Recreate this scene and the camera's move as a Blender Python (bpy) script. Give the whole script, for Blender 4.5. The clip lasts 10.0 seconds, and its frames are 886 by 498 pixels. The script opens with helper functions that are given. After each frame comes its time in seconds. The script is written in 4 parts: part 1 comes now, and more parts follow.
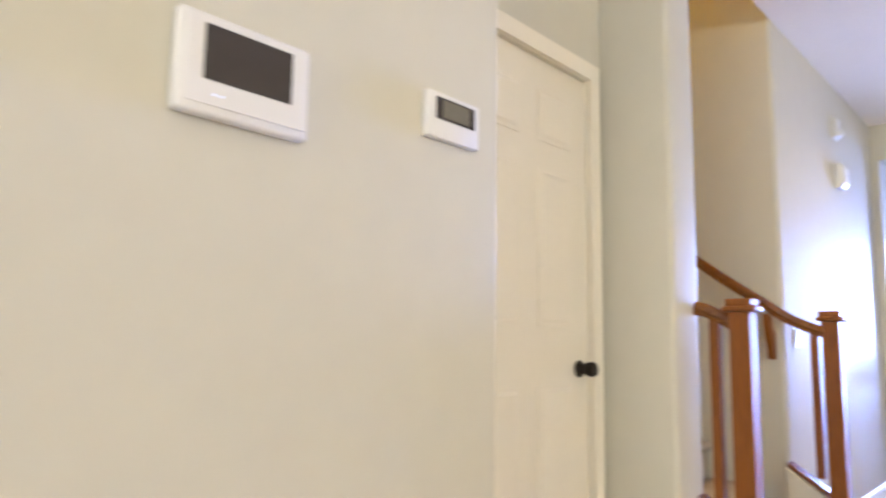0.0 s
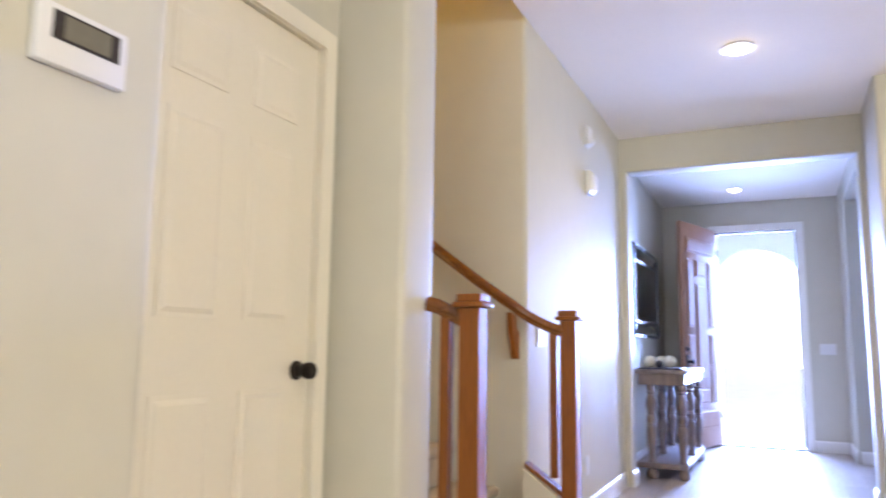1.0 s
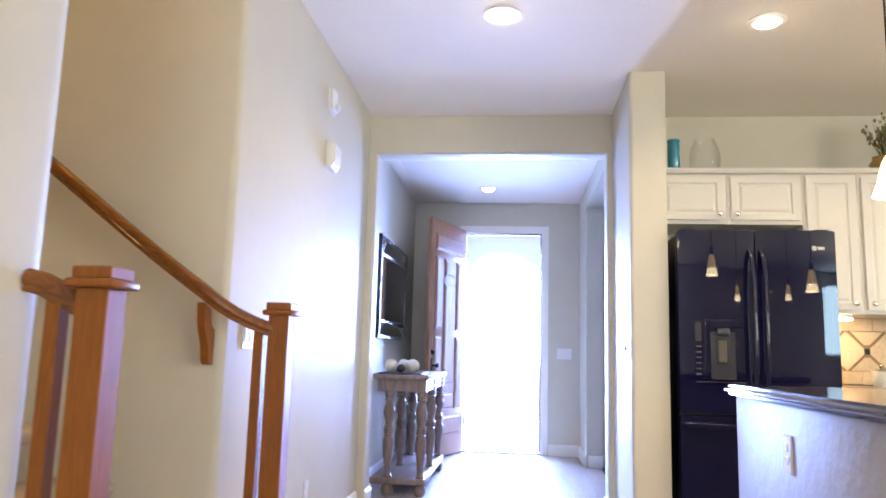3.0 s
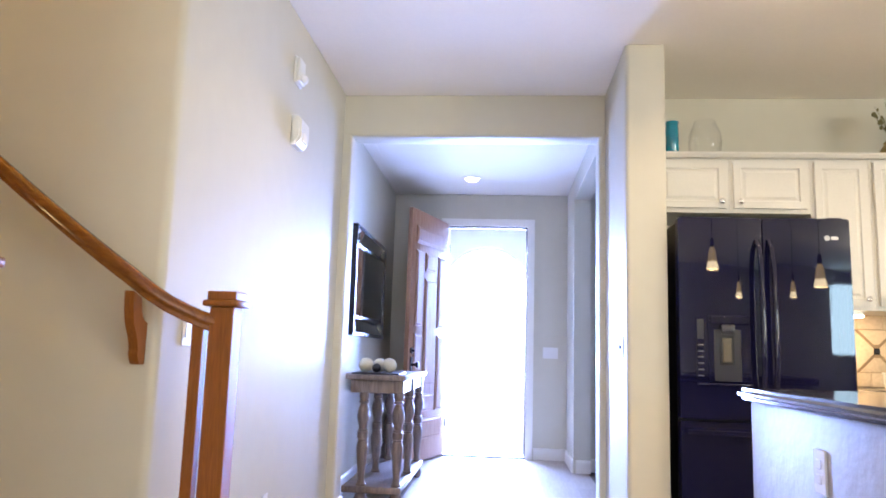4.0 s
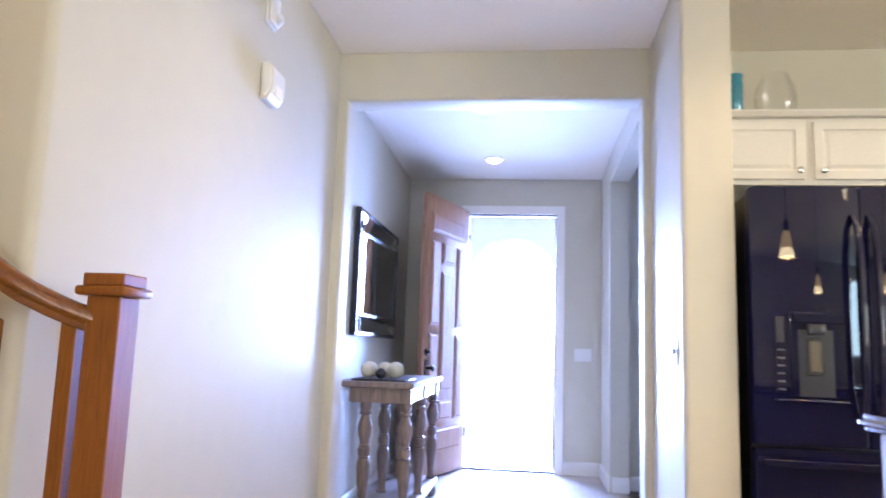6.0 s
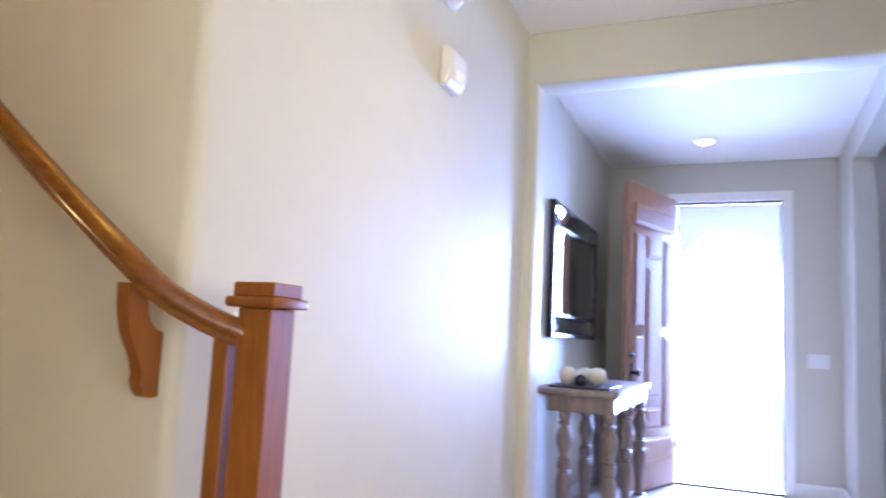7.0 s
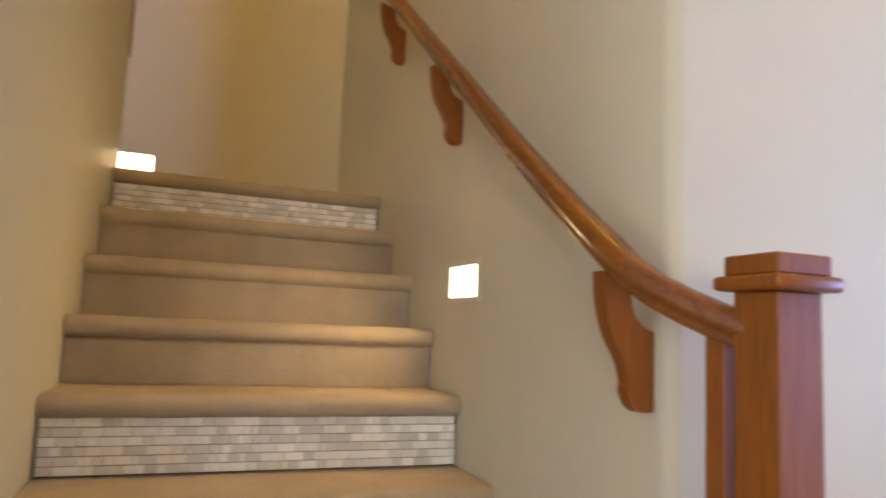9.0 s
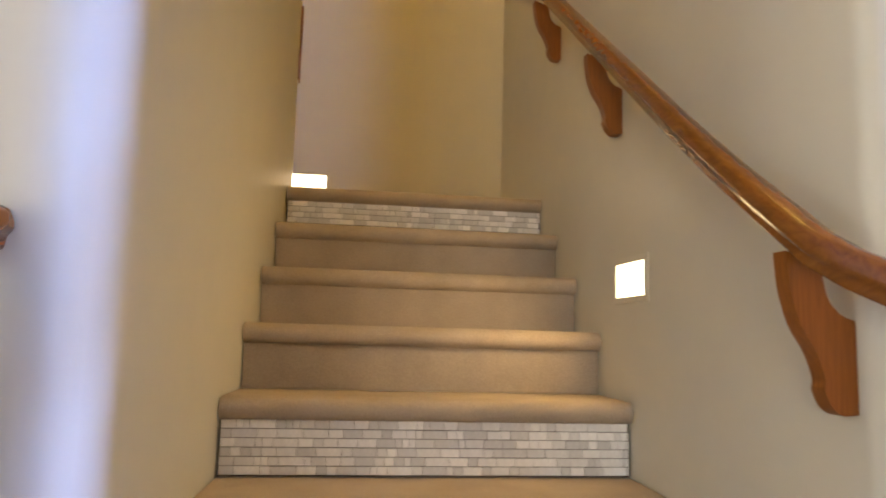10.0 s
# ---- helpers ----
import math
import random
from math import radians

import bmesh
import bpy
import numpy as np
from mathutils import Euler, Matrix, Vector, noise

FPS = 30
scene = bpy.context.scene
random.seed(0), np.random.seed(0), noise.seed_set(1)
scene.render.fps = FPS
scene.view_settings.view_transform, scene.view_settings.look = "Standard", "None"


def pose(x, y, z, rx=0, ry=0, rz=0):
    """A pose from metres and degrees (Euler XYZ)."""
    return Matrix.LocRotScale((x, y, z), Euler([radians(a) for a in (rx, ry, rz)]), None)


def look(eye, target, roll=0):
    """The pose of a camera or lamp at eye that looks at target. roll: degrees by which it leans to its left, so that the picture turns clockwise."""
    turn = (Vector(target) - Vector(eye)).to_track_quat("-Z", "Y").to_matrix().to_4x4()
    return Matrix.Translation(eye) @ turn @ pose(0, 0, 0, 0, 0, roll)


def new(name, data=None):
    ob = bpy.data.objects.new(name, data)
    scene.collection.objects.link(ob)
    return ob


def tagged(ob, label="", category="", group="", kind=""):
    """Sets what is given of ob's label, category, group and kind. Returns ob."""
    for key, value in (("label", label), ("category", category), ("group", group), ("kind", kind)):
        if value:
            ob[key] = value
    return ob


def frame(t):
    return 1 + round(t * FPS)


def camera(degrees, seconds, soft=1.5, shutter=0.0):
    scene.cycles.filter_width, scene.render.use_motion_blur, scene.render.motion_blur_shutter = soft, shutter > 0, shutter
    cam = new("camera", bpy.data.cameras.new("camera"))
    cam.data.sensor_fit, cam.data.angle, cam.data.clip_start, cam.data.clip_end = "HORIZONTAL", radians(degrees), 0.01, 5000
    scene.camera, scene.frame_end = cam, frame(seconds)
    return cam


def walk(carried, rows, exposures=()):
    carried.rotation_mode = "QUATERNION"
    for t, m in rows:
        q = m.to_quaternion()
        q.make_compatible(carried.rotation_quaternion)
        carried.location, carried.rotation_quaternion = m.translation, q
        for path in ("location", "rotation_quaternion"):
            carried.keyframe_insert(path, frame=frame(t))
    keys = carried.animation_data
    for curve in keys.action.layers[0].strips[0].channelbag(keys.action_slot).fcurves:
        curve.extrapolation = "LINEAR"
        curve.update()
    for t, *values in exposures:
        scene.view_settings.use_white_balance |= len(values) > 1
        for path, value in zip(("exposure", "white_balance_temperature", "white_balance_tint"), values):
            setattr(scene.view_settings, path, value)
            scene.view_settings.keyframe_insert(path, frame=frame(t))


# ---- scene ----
cam = camera(63.5, 10.0, soft=1.8, shutter=0.5)
PATH = [
    (0, (1.086, -0.547, 1.038), (-0.226, 0.94, 1.299), 0.9),
    (0.5, (1.128, -0.353, 1.046), (0.033, 1.301, 1.309), 1.2),
    (1, (1.133, -0.14, 1.028), (0.288, 1.652, 1.304), 0.8),
    (1.5, (1.118, 0.036, 1.027), (0.492, 1.915, 1.307), 0.9),
    (2, (1.097, 0.245, 1.041), (0.693, 2.184, 1.322), 1.3),
    (2.5, (1.084, 0.432, 1.038), (0.806, 2.392, 1.324), 1.5),
    (3, (1.084, 0.665, 1.05), (0.871, 2.633, 1.338), 1.6),
    (4.5, (1.076, 1.238, 1.049), (0.929, 3.212, 1.335), 1.8),
    (5, (1.088, 1.444, 1.039), (0.969, 3.42, 1.327), 1.8),
    (6.5, (1.106, 1.957, 1.111), (0.636, 3.884, 1.371), 2.3),
    (7, (1.054, 2.11, 1.133), (0.272, 3.935, 1.375), 2.8),
    (7.5, (0.99, 2.236, 1.143), (-0.056, 3.926, 1.366), 2.8),
    (8, (0.95, 2.347, 1.126), (-0.42, 3.786, 1.349), 2.3),
    (8.5, (0.938, 2.435, 1.115), (-0.706, 3.552, 1.34), 2.4),
    (9, (0.925, 2.482, 1.101), (-0.923, 3.212, 1.328), 2.4),
    (9.5, (0.906, 2.511, 1.09), (-1.028, 2.965, 1.316), 2.0),
    (10, (0.87, 2.54, 1.072), (-1.097, 2.802, 1.323), 1.6),
]
walk(cam, [(t, look(eye, target, roll)) for t, eye, target, roll in PATH], exposures=[(0.0, 0.14), (1.5, 0.18), (2.5, 0.24), (4.0, 0.32), (7.0, 0.34), (8.0, 0.16), (9.0, 0.12), (10.0, 0.11)])

# ---- world, sun and large lights ----
world = bpy.data.worlds.new("sky")
scene.world = world
world.use_nodes = True
wn = world.node_tree.nodes
sky = wn.new("ShaderNodeTexSky")
sky.sky_type = "NISHITA"
sky.sun_disc = False
sky.sun_elevation, sky.sun_rotation = radians(57), radians(54)
wn["Background"].inputs["Strength"].default_value = 0.15
world.node_tree.links.new(sky.outputs["Color"], wn["Background"].inputs["Color"])


def lamp(name, kind, m, energy, color, **settings):
    data = bpy.data.lights.new(name, kind)
    data.energy, data.color = energy, color
    if "size" in settings:
        data.shape, data.size, data.size_y = "RECTANGLE", settings["size"][0], settings["size"][1]
    if "radius" in settings:
        data.shadow_soft_size = settings["radius"]
    if "disk" in settings:
        data.shape, data.size = "DISK", settings["disk"]
    if "angle" in settings:
        data.angle = radians(settings["angle"])
    if "spread" in settings:
        data.spread = radians(settings["spread"])
    if "cone" in settings:
        data.spot_size, data.spot_blend = radians(settings["cone"]), 0.8
    ob = new(name, data)
    ob.matrix_world = m
    return ob


lamp("sun", "SUN", look((12, 17, 21), (0.9, 9, 0)), 5.0, (1.0, 0.95, 0.88), angle=0.5)
WARM = (1.0, 0.68, 0.36)
SOFT = (1.0, 0.86, 0.68)
# daylight lamps: porch arch, window mirrored in the fridge, and three unseen added openings
lamp("door_daylight", "AREA", look((0.865, 10.17, 1.25), (0.88, 0, -2.4)), 630, (0.285, 0.42, 1.0), size=(1.04, 2.3), spread=110)
lamp("window_fill", "AREA", look((8.25, -4.35, 1.85), (5.0, 3, 2.3)), 85, (0.55, 0.80, 1.0), size=(1.26, 1.26))
# Room fill light in an added, unseen window.
lamp("window_fill", "AREA", look((1.2, -4.35, 1.5), (1.6, 3, 2.4)), 80, (0.98, 0.97, 0.90), size=(1.9, 1.7))
# Added fill light in an unseen opening, aimed up to brighten the ceiling.
lamp("window_fill", "AREA", look((8.85, -0.8, 1.5), (2.4, 1.5, 6.6)), 165, (1.0, 0.935, 0.83), size=(2.2, 1.7), spread=115)
# Added lamp that lays the bluish patch on the landing wall.
lamp("landing_fill", "AREA", look((-0.66, 0.68, 3.65), (-2.75, 2.35, 2.3)), 7.5, (0.60, 0.66, 1.0), size=(0.45, 1.0), spread=100)

# ---- materials ----


def material(name, color, rough=0.5, metal=0.0, vary=0.06, scale=3.0, fine=60.0, bump=0.05, bump_scale=120.0, coat=0.0, depth=0.002):
    m = bpy.data.materials.new(name)
    m.use_nodes = True
    n, l = m.node_tree.nodes, m.node_tree.links
    b = n["Principled BSDF"]
    b.inputs["Roughness"].default_value, b.inputs["Metallic"].default_value = rough, metal
    b.inputs["Coat Weight"].default_value = coat
    b.inputs["Coat Roughness"].default_value = 0.12
    co = n.new("ShaderNodeTexCoord")
    big, small = n.new("ShaderNodeTexNoise"), n.new("ShaderNodeTexNoise")
    big.inputs["Scale"].default_value, small.inputs["Scale"].default_value = scale, fine
    big.inputs["Detail"].default_value = 4
    l.new(co.outputs["Object"], big.inputs["Vector"])
    l.new(co.outputs["Object"], small.inputs["Vector"])
    add = n.new("ShaderNodeMath")
    add.operation = "ADD"
    l.new(big.outputs["Fac"], add.inputs[0])
    l.new(small.outputs["Fac"], add.inputs[1])
    ramp = n.new("ShaderNodeMapRange")
    ramp.inputs["From Min"].default_value, ramp.inputs["From Max"].default_value = 0.6, 1.4
    ramp.inputs["To Min"].default_value, ramp.inputs["To Max"].default_value = 1 - vary, 1 + vary
    l.new(add.outputs[0], ramp.inputs["Value"])
    mul = n.new("ShaderNodeVectorMath")
    mul.operation = "SCALE"
    mul.inputs[0].default_value = color
    l.new(ramp.outputs[0], mul.inputs["Scale"])
    l.new(mul.outputs[0], b.inputs["Base Color"])
    if bump:
        grain = n.new("ShaderNodeTexNoise")
        grain.inputs["Scale"].default_value = bump_scale
        grain.inputs["Detail"].default_value = 3
        l.new(co.outputs["Object"], grain.inputs["Vector"])
        bp = n.new("ShaderNodeBump")
        bp.inputs["Strength"].default_value, bp.inputs["Distance"].default_value = bump, depth
        l.new(grain.outputs["Fac"], bp.inputs["Height"])
        l.new(bp.outputs[0], b.inputs["Normal"])
    return m


def wood(name, light, dark, rough=0.3, stretch=(14, 14, 1.2), coat=0.4):
    m = material(name, light, rough, coat=coat, bump=0.04, bump_scale=90)
    n, l = m.node_tree.nodes, m.node_tree.links
    b = n["Principled BSDF"]
    co = n.new("ShaderNodeTexCoord")
    mp = n.new("ShaderNodeMapping")
    mp.inputs["Scale"].default_value = stretch
    l.new(co.outputs["Object"], mp.inputs["Vector"])
    w = n.new("ShaderNodeTexNoise")
    w.inputs["Scale"].default_value, w.inputs["Detail"].default_value, w.inputs["Distortion"].default_value = 4, 8, 1.2
    l.new(mp.outputs[0], w.inputs["Vector"])
    r = n.new("ShaderNodeValToRGB")
    r.color_ramp.elements[0].color, r.color_ramp.elements[1].color = (*dark, 1), (*light, 1)
    r.color_ramp.elements[0].position, r.color_ramp.elements[1].position = 0.3, 0.68
    l.new(w.outputs["Fac"], r.inputs["Fac"])
    l.new(r.outputs["Color"], b.inputs["Base Color"])
    return m


def random_tint(m, low, high):
    """Lets alike pieces differ in lightness from one to the next."""
    n, l = m.node_tree.nodes, m.node_tree.links
    b = n["Principled BSDF"]
    src = b.inputs["Base Color"].links[0].from_socket
    info = n.new("ShaderNodeObjectInfo")
    rg = n.new("ShaderNodeMapRange")
    rg.inputs["To Min"].default_value, rg.inputs["To Max"].default_value = low, high
    l.new(info.outputs["Random"], rg.inputs["Value"])
    s = n.new("ShaderNodeVectorMath")
    s.operation = "SCALE"
    l.new(src, s.inputs[0])
    l.new(rg.outputs[0], s.inputs["Scale"])
    l.new(s.outputs[0], b.inputs["Base Color"])
    return m


def glow(name, color, strength):
    m = bpy.data.materials.new(name)
    m.use_nodes = True
    b = m.node_tree.nodes["Principled BSDF"]
    b.inputs["Base Color"].default_value = (*color, 1)
    b.inputs["Emission Color"].default_value = (*color, 1)
    b.inputs["Emission Strength"].default_value = strength
    return m


WALL = material("wall_paint", (0.59, 0.558, 0.456), 0.6, vary=0.025, scale=1.3, fine=9, bump=0.12, bump_scale=55, depth=0.001, coat=0.06)
WALL.node_tree.nodes["Principled BSDF"].inputs["Specular IOR Level"].default_value = 0.27
WALL.node_tree.nodes["Principled BSDF"].inputs["Coat Roughness"].default_value = 0.26
CEIL = material("ceiling_paint", (0.89, 0.845, 0.775), 0.8, vary=0.02, bump=0.25, bump_scale=70)
CEIL.node_tree.nodes["Principled BSDF"].inputs["Specular IOR Level"].default_value = 0.15
TRIM = material("trim_paint", (0.82, 0.80, 0.76), 0.3, vary=0.02, bump=0.02)
DOORP = material("door_paint", (0.79, 0.73, 0.60), 0.36, vary=0.02, bump=0.03)
CAB = material("cabinet_paint", (0.76, 0.73, 0.66), 0.3, vary=0.03, bump=0.03)
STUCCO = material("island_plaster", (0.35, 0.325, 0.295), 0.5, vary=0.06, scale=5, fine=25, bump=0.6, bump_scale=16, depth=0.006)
CHERRY = wood("cherry_wood", (0.265, 0.086, 0.013), (0.18, 0.054, 0.008), 0.42, stretch=(40, 40, 2.2), coat=0.0)
CHERRY.node_tree.nodes["Principled BSDF"].inputs["Specular IOR Level"].default_value = 0.33
CHERRY_X = wood("cherry_wood_rail", (0.225, 0.075, 0.012), (0.135, 0.042, 0.007), 0.24, stretch=(2.2, 34, 12), coat=0.15)
# Wood colour lightened to stand in for glare from the doorway.
DOORWOOD = wood("door_wood_glare", (0.40, 0.235, 0.15), (0.29, 0.15, 0.09), 0.5, coat=0.0)
DOORWOOD.node_tree.nodes["Principled BSDF"].inputs["Specular IOR Level"].default_value = 0.2
TABLEWOOD = wood("table_wood", (0.25, 0.185, 0.15), (0.13, 0.095, 0.08), 0.42, coat=0.15)
CARPET = material("carpet", (0.42, 0.345, 0.265), 0.95, vary=0.2, scale=7, fine=240, bump=0.6, bump_scale=520, depth=0.005)
TILE = random_tint(material("pearl_tile", (0.78, 0.765, 0.745), 0.16, vary=0.12, scale=18, fine=140, bump=0.12, bump_scale=60, coat=0.8), 0.80, 1.22)
SPLASHG = material("splash_grout", (0.26, 0.19, 0.12), 0.9)
GROUT = material("tile_grout", (0.11, 0.09, 0.07), 0.9)
BLACKG = material("fridge_black", (0.005, 0.005, 0.027), 0.03, vary=0.1, bump=0.01, bump_scale=4, depth=0.006)
BLACKM = material("black_plastic", (0.012, 0.012, 0.014), 0.35, bump=0.02)
GREYP = material("grey_plastic", (0.02, 0.02, 0.03), 0.3, bump=0.02)
BRONZE = material("dark_bronze", (0.025, 0.02, 0.017), 0.35, metal=0.8, bump=0.03)
CHROME = material("chrome", (0.75, 0.74, 0.72), 0.12, metal=1.0, bump=0)
GRANITE = material("dark_granite", (0.045, 0.04, 0.042), 0.12, vary=0.6, scale=30, fine=160, bump=0.02, coat=0.6)
SENSORP = material("sensor_plastic", (0.76, 0.745, 0.70), 0.4, vary=0.01, bump=0.01)
PLATE = material("beige_plate", (0.60, 0.56, 0.46), 0.45, vary=0.01, bump=0.01)
WHITEP = material("white_plastic", (0.74, 0.725, 0.715), 0.35, vary=0.01, bump=0.01)
SCREEN = material("dark_screen", (0.045, 0.038, 0.036), 0.2, vary=0.05, bump=0)
LCD = material("grey_lcd", (0.17, 0.155, 0.115), 0.25, vary=0.08, bump=0)
PADDLE = material("paddle_plastic", (0.10, 0.085, 0.06), 0.3, vary=0.1, bump=0.02)
GREYB = material("button_plastic", (0.065, 0.065, 0.085), 0.4, vary=0.05, bump=0)
MIRROR = material("mirror_glass", (0.86, 0.9, 0.92), 0.02, metal=1.0, vary=0.0, bump=0)
FRAMEB = material("black_frame", (0.02, 0.02, 0.025), 0.25, bump=0.02)
BLUE = material("turquoise_glass", (0.004, 0.22, 0.32), 0.08, vary=0.1, bump=0.02, coat=0.8)
CREAMB = material("cream_ball", (0.66, 0.60, 0.46), 0.7, vary=0.15, bump=0.5, bump_scale=60)
DARKB = material("dark_ball", (0.02, 0.02, 0.03), 0.4)
PLANK = random_tint(wood("floor_plank", (0.50, 0.43, 0.37), (0.38, 0.32, 0.27), 0.3, stretch=(12, 1.2, 12), coat=0.1), 0.85, 1.12)
BASEFLOOR = material("floor_joint", (0.16, 0.14, 0.12), 0.7)
SPLASH = random_tint(material("travertine", (0.55, 0.44, 0.30), 0.45, vary=0.15, scale=14, fine=60, bump=0.15, bump_scale=40), 0.85, 1.1)
PAVING = material("pale_paving", (0.88, 0.87, 0.84), 0.8, vary=0.1)
PORCH = material("porch_plaster", (0.72, 0.68, 0.62), 0.8, vary=0.05, bump=0.3, bump_scale=40)
LEAF = material("dry_leaf", (0.16, 0.14, 0.05), 0.7, vary=0.3, bump=0)
POT = material("added_pot", (0.36, 0.25, 0.07), 0.4, vary=0.1)
LAMPGLOW = glow("warm_lamp", (1.0, 0.86, 0.62), 9.0)
STEPGLOW = glow("step_lamp", (1.0, 0.82, 0.52), 6.0)
SHADEGLOW = glow("shade_glass", (1.0, 0.80, 0.50), 14.0)
SHADEAMBER = glow("amber_glass", (1.0, 0.72, 0.36), 2.6)
LEDBLUE = glow("panel_led", (0.62, 0.7, 1.0), 0.8)
# Glow that stands in for the overbright outdoors.
BACKDROP = glow("outdoor_glow", (0.88, 0.92, 1.0), 5.0)
THIN = bpy.data.materials.new("thin_glass")
THIN.use_nodes = True
tn = THIN.node_tree.nodes
tn.remove(tn["Principled BSDF"])
t_clear, t_gloss, t_mix, t_edge = tn.new("ShaderNodeBsdfTransparent"), tn.new("ShaderNodeBsdfGlossy"), tn.new("ShaderNodeMixShader"), tn.new("ShaderNodeLayerWeight")
t_gloss.inputs["Roughness"].default_value = 0.04
t_edge.inputs["Blend"].default_value = 0.12
THIN.node_tree.links.new(t_edge.outputs["Facing"], t_mix.inputs["Fac"])
THIN.node_tree.links.new(t_clear.outputs[0], t_mix.inputs[1])
THIN.node_tree.links.new(t_gloss.outputs[0], t_mix.inputs[2])
THIN.node_tree.links.new(t_mix.outputs[0], tn["Material Output"].inputs["Surface"])
GLASS = bpy.data.materials.new("clear_glass")
GLASS.use_nodes = True
GLASS.node_tree.nodes["Principled BSDF"].inputs["Transmission Weight"].default_value = 1.0
GLASS.node_tree.nodes["Principled BSDF"].inputs["Roughness"].default_value = 0.02

# ---- mesh helpers ----


def box(bm, x0, x1, y0, y1, z0, z1):
    v = [bm.verts.new(p) for p in ((x0, y0, z0), (x1, y0, z0), (x1, y1, z0), (x0, y1, z0), (x0, y0, z1), (x1, y0, z1), (x1, y1, z1), (x0, y1, z1))]
    for f in ((3, 2, 1, 0), (4, 5, 6, 7), (0, 1, 5, 4), (1, 2, 6, 5), (2, 3, 7, 6), (3, 0, 4, 7)):
        bm.faces.new([v[i] for i in f])
    return bm


def soft_box(x0, x1, y0, y1, z0, z1, r=0.004, seg=2):
    bm = box(bmesh.new(), x0, x1, y0, y1, z0, z1)
    bmesh.ops.bevel(bm, geom=bm.edges[:], offset=r, segments=seg, affect="EDGES", profile=0.5)
    return bm


def fillet(points, seg=6):
    """A closed outline of (a, b, radius) with its corners rounded."""
    out, n = [], len(points)
    for i, (x, y, r) in enumerate(points):
        p = Vector((x, y))
        if r <= 0:
            out.append(p)
            continue
        a = (Vector(points[i - 1][:2]) - p).normalized()
        b = (Vector(points[(i + 1) % n][:2]) - p).normalized()
        for k in range(seg + 1):
            u = k / seg
            out.append(p + a * r * (1 - u) ** 2 + b * r * u ** 2)
    return out


def prism(outline, h0, h1, axis="z", bm=None):
    """An outline in the plane across the axis, drawn out from h0 to h1."""
    bm = bm or bmesh.new()
    place = {"z": lambda a, b, h: (a, b, h), "x": lambda a, b, h: (h, a, b), "y": lambda a, b, h: (a, h, b)}[axis]
    lo = [bm.verts.new(place(p[0], p[1], h0)) for p in outline]
    hi = [bm.verts.new(place(p[0], p[1], h1)) for p in outline]
    bm.faces.new(lo)
    bm.faces.new(hi)
    for i in range(len(lo)):
        j = (i + 1) % len(lo)
        bm.faces.new((lo[i], lo[j], hi[j], hi[i]))
    bmesh.ops.recalc_face_normals(bm, faces=bm.faces[:])
    return bm


def lathe(profile, cx, cy, seg=20, bm=None, z=0.0, axis="z"):
    """A turned shape from (radius, height) pairs about the axis through cx, cy."""
    bm = bm or bmesh.new()
    rings = []
    for r, h in profile:
        ring = []
        for k in range(seg):
            a = 2 * math.pi * k / seg
            u, v = r * math.cos(a), r * math.sin(a)
            ring.append(bm.verts.new({"z": (cx + u, cy + v, z + h), "y": (cx + u, z + h, cy + v), "x": (z + h, cx + u, cy + v)}[axis]))
        rings.append(ring)
    for a, b in zip(rings, rings[1:]):
        for k in range(seg):
            bm.faces.new((a[k], a[(k + 1) % seg], b[(k + 1) % seg], b[k]))
    bm.faces.new(rings[0])
    bm.faces.new(rings[-1])
    bmesh.ops.recalc_face_normals(bm, faces=bm.faces[:])
    return bm


def sweep(path, outline):
    """A profile of (side, up) pairs drawn along a path."""
    bm, rings = bmesh.new(), []
    path = [Vector(p) for p in path]
    for i, p in enumerate(path):
        t = (path[min(i + 1, len(path) - 1)] - path[max(i - 1, 0)]).normalized()
        side = t.cross(Vector((0, 0, 1))).normalized()
        up = side.cross(t)
        rings.append([bm.verts.new(p + side * a + up * b) for a, b in outline])
    n = len(outline)
    for a, b in zip(rings, rings[1:]):
        for k in range(n):
            bm.faces.new((a[k], a[(k + 1) % n], b[(k + 1) % n], b[k]))
    bm.faces.new(rings[0])
    bm.faces.new(rings[-1])
    bmesh.ops.recalc_face_normals(bm, faces=bm.faces[:])
    return bm


def mesh_of(name, bm, mat, smooth=False):
    me = bpy.data.meshes.new(name)
    if smooth:
        for f in bm.faces:
            f.smooth = True
        for e in bm.edges:
            if len(e.link_faces) == 2 and e.calc_face_angle(0) > 0.7:
                e.smooth = False
    bm.to_mesh(me)
    bm.free()
    me.materials.append(mat)
    return me


def part(name, bm, mat, parent=None, label="", smooth=True):
    ob = new(name, mesh_of(name, bm, mat, smooth))
    if parent is not None:
        ob.parent = parent
        ob.matrix_parent_inverse = Matrix.Translation(-parent.location)
    if label:
        ob["label"] = label
    return ob


def piece(name, me, parent, at):
    ob = new(name, me)
    ob.parent = parent
    ob.matrix_parent_inverse = Matrix.Translation(-parent.location)
    ob.location = at
    return ob


def thing(name, at, label, category, group=""):
    ob = new(name)
    ob.location = at
    ob.empty_display_size = 0.1
    return tagged(ob, label, category, group)


def structure(name, bm, mat, label, category, smooth=True):
    return tagged(part(name, bm, mat, None, "", smooth), label, category, "", "structure")


# ---- the large structure ----
H = 2.74
R = 0.025


def stair_left(x):
    return 2.22 - 0.042 * x


def stair_right(x):
    return 3.238 - 0.03 * x


floor = structure("floor", box(bmesh.new(), -3.4, 9.0, -4.5, 8.72, -0.12, -0.004), BASEFLOOR, "grey-brown wood-look plank floor of the hall and kitchen", "floor")
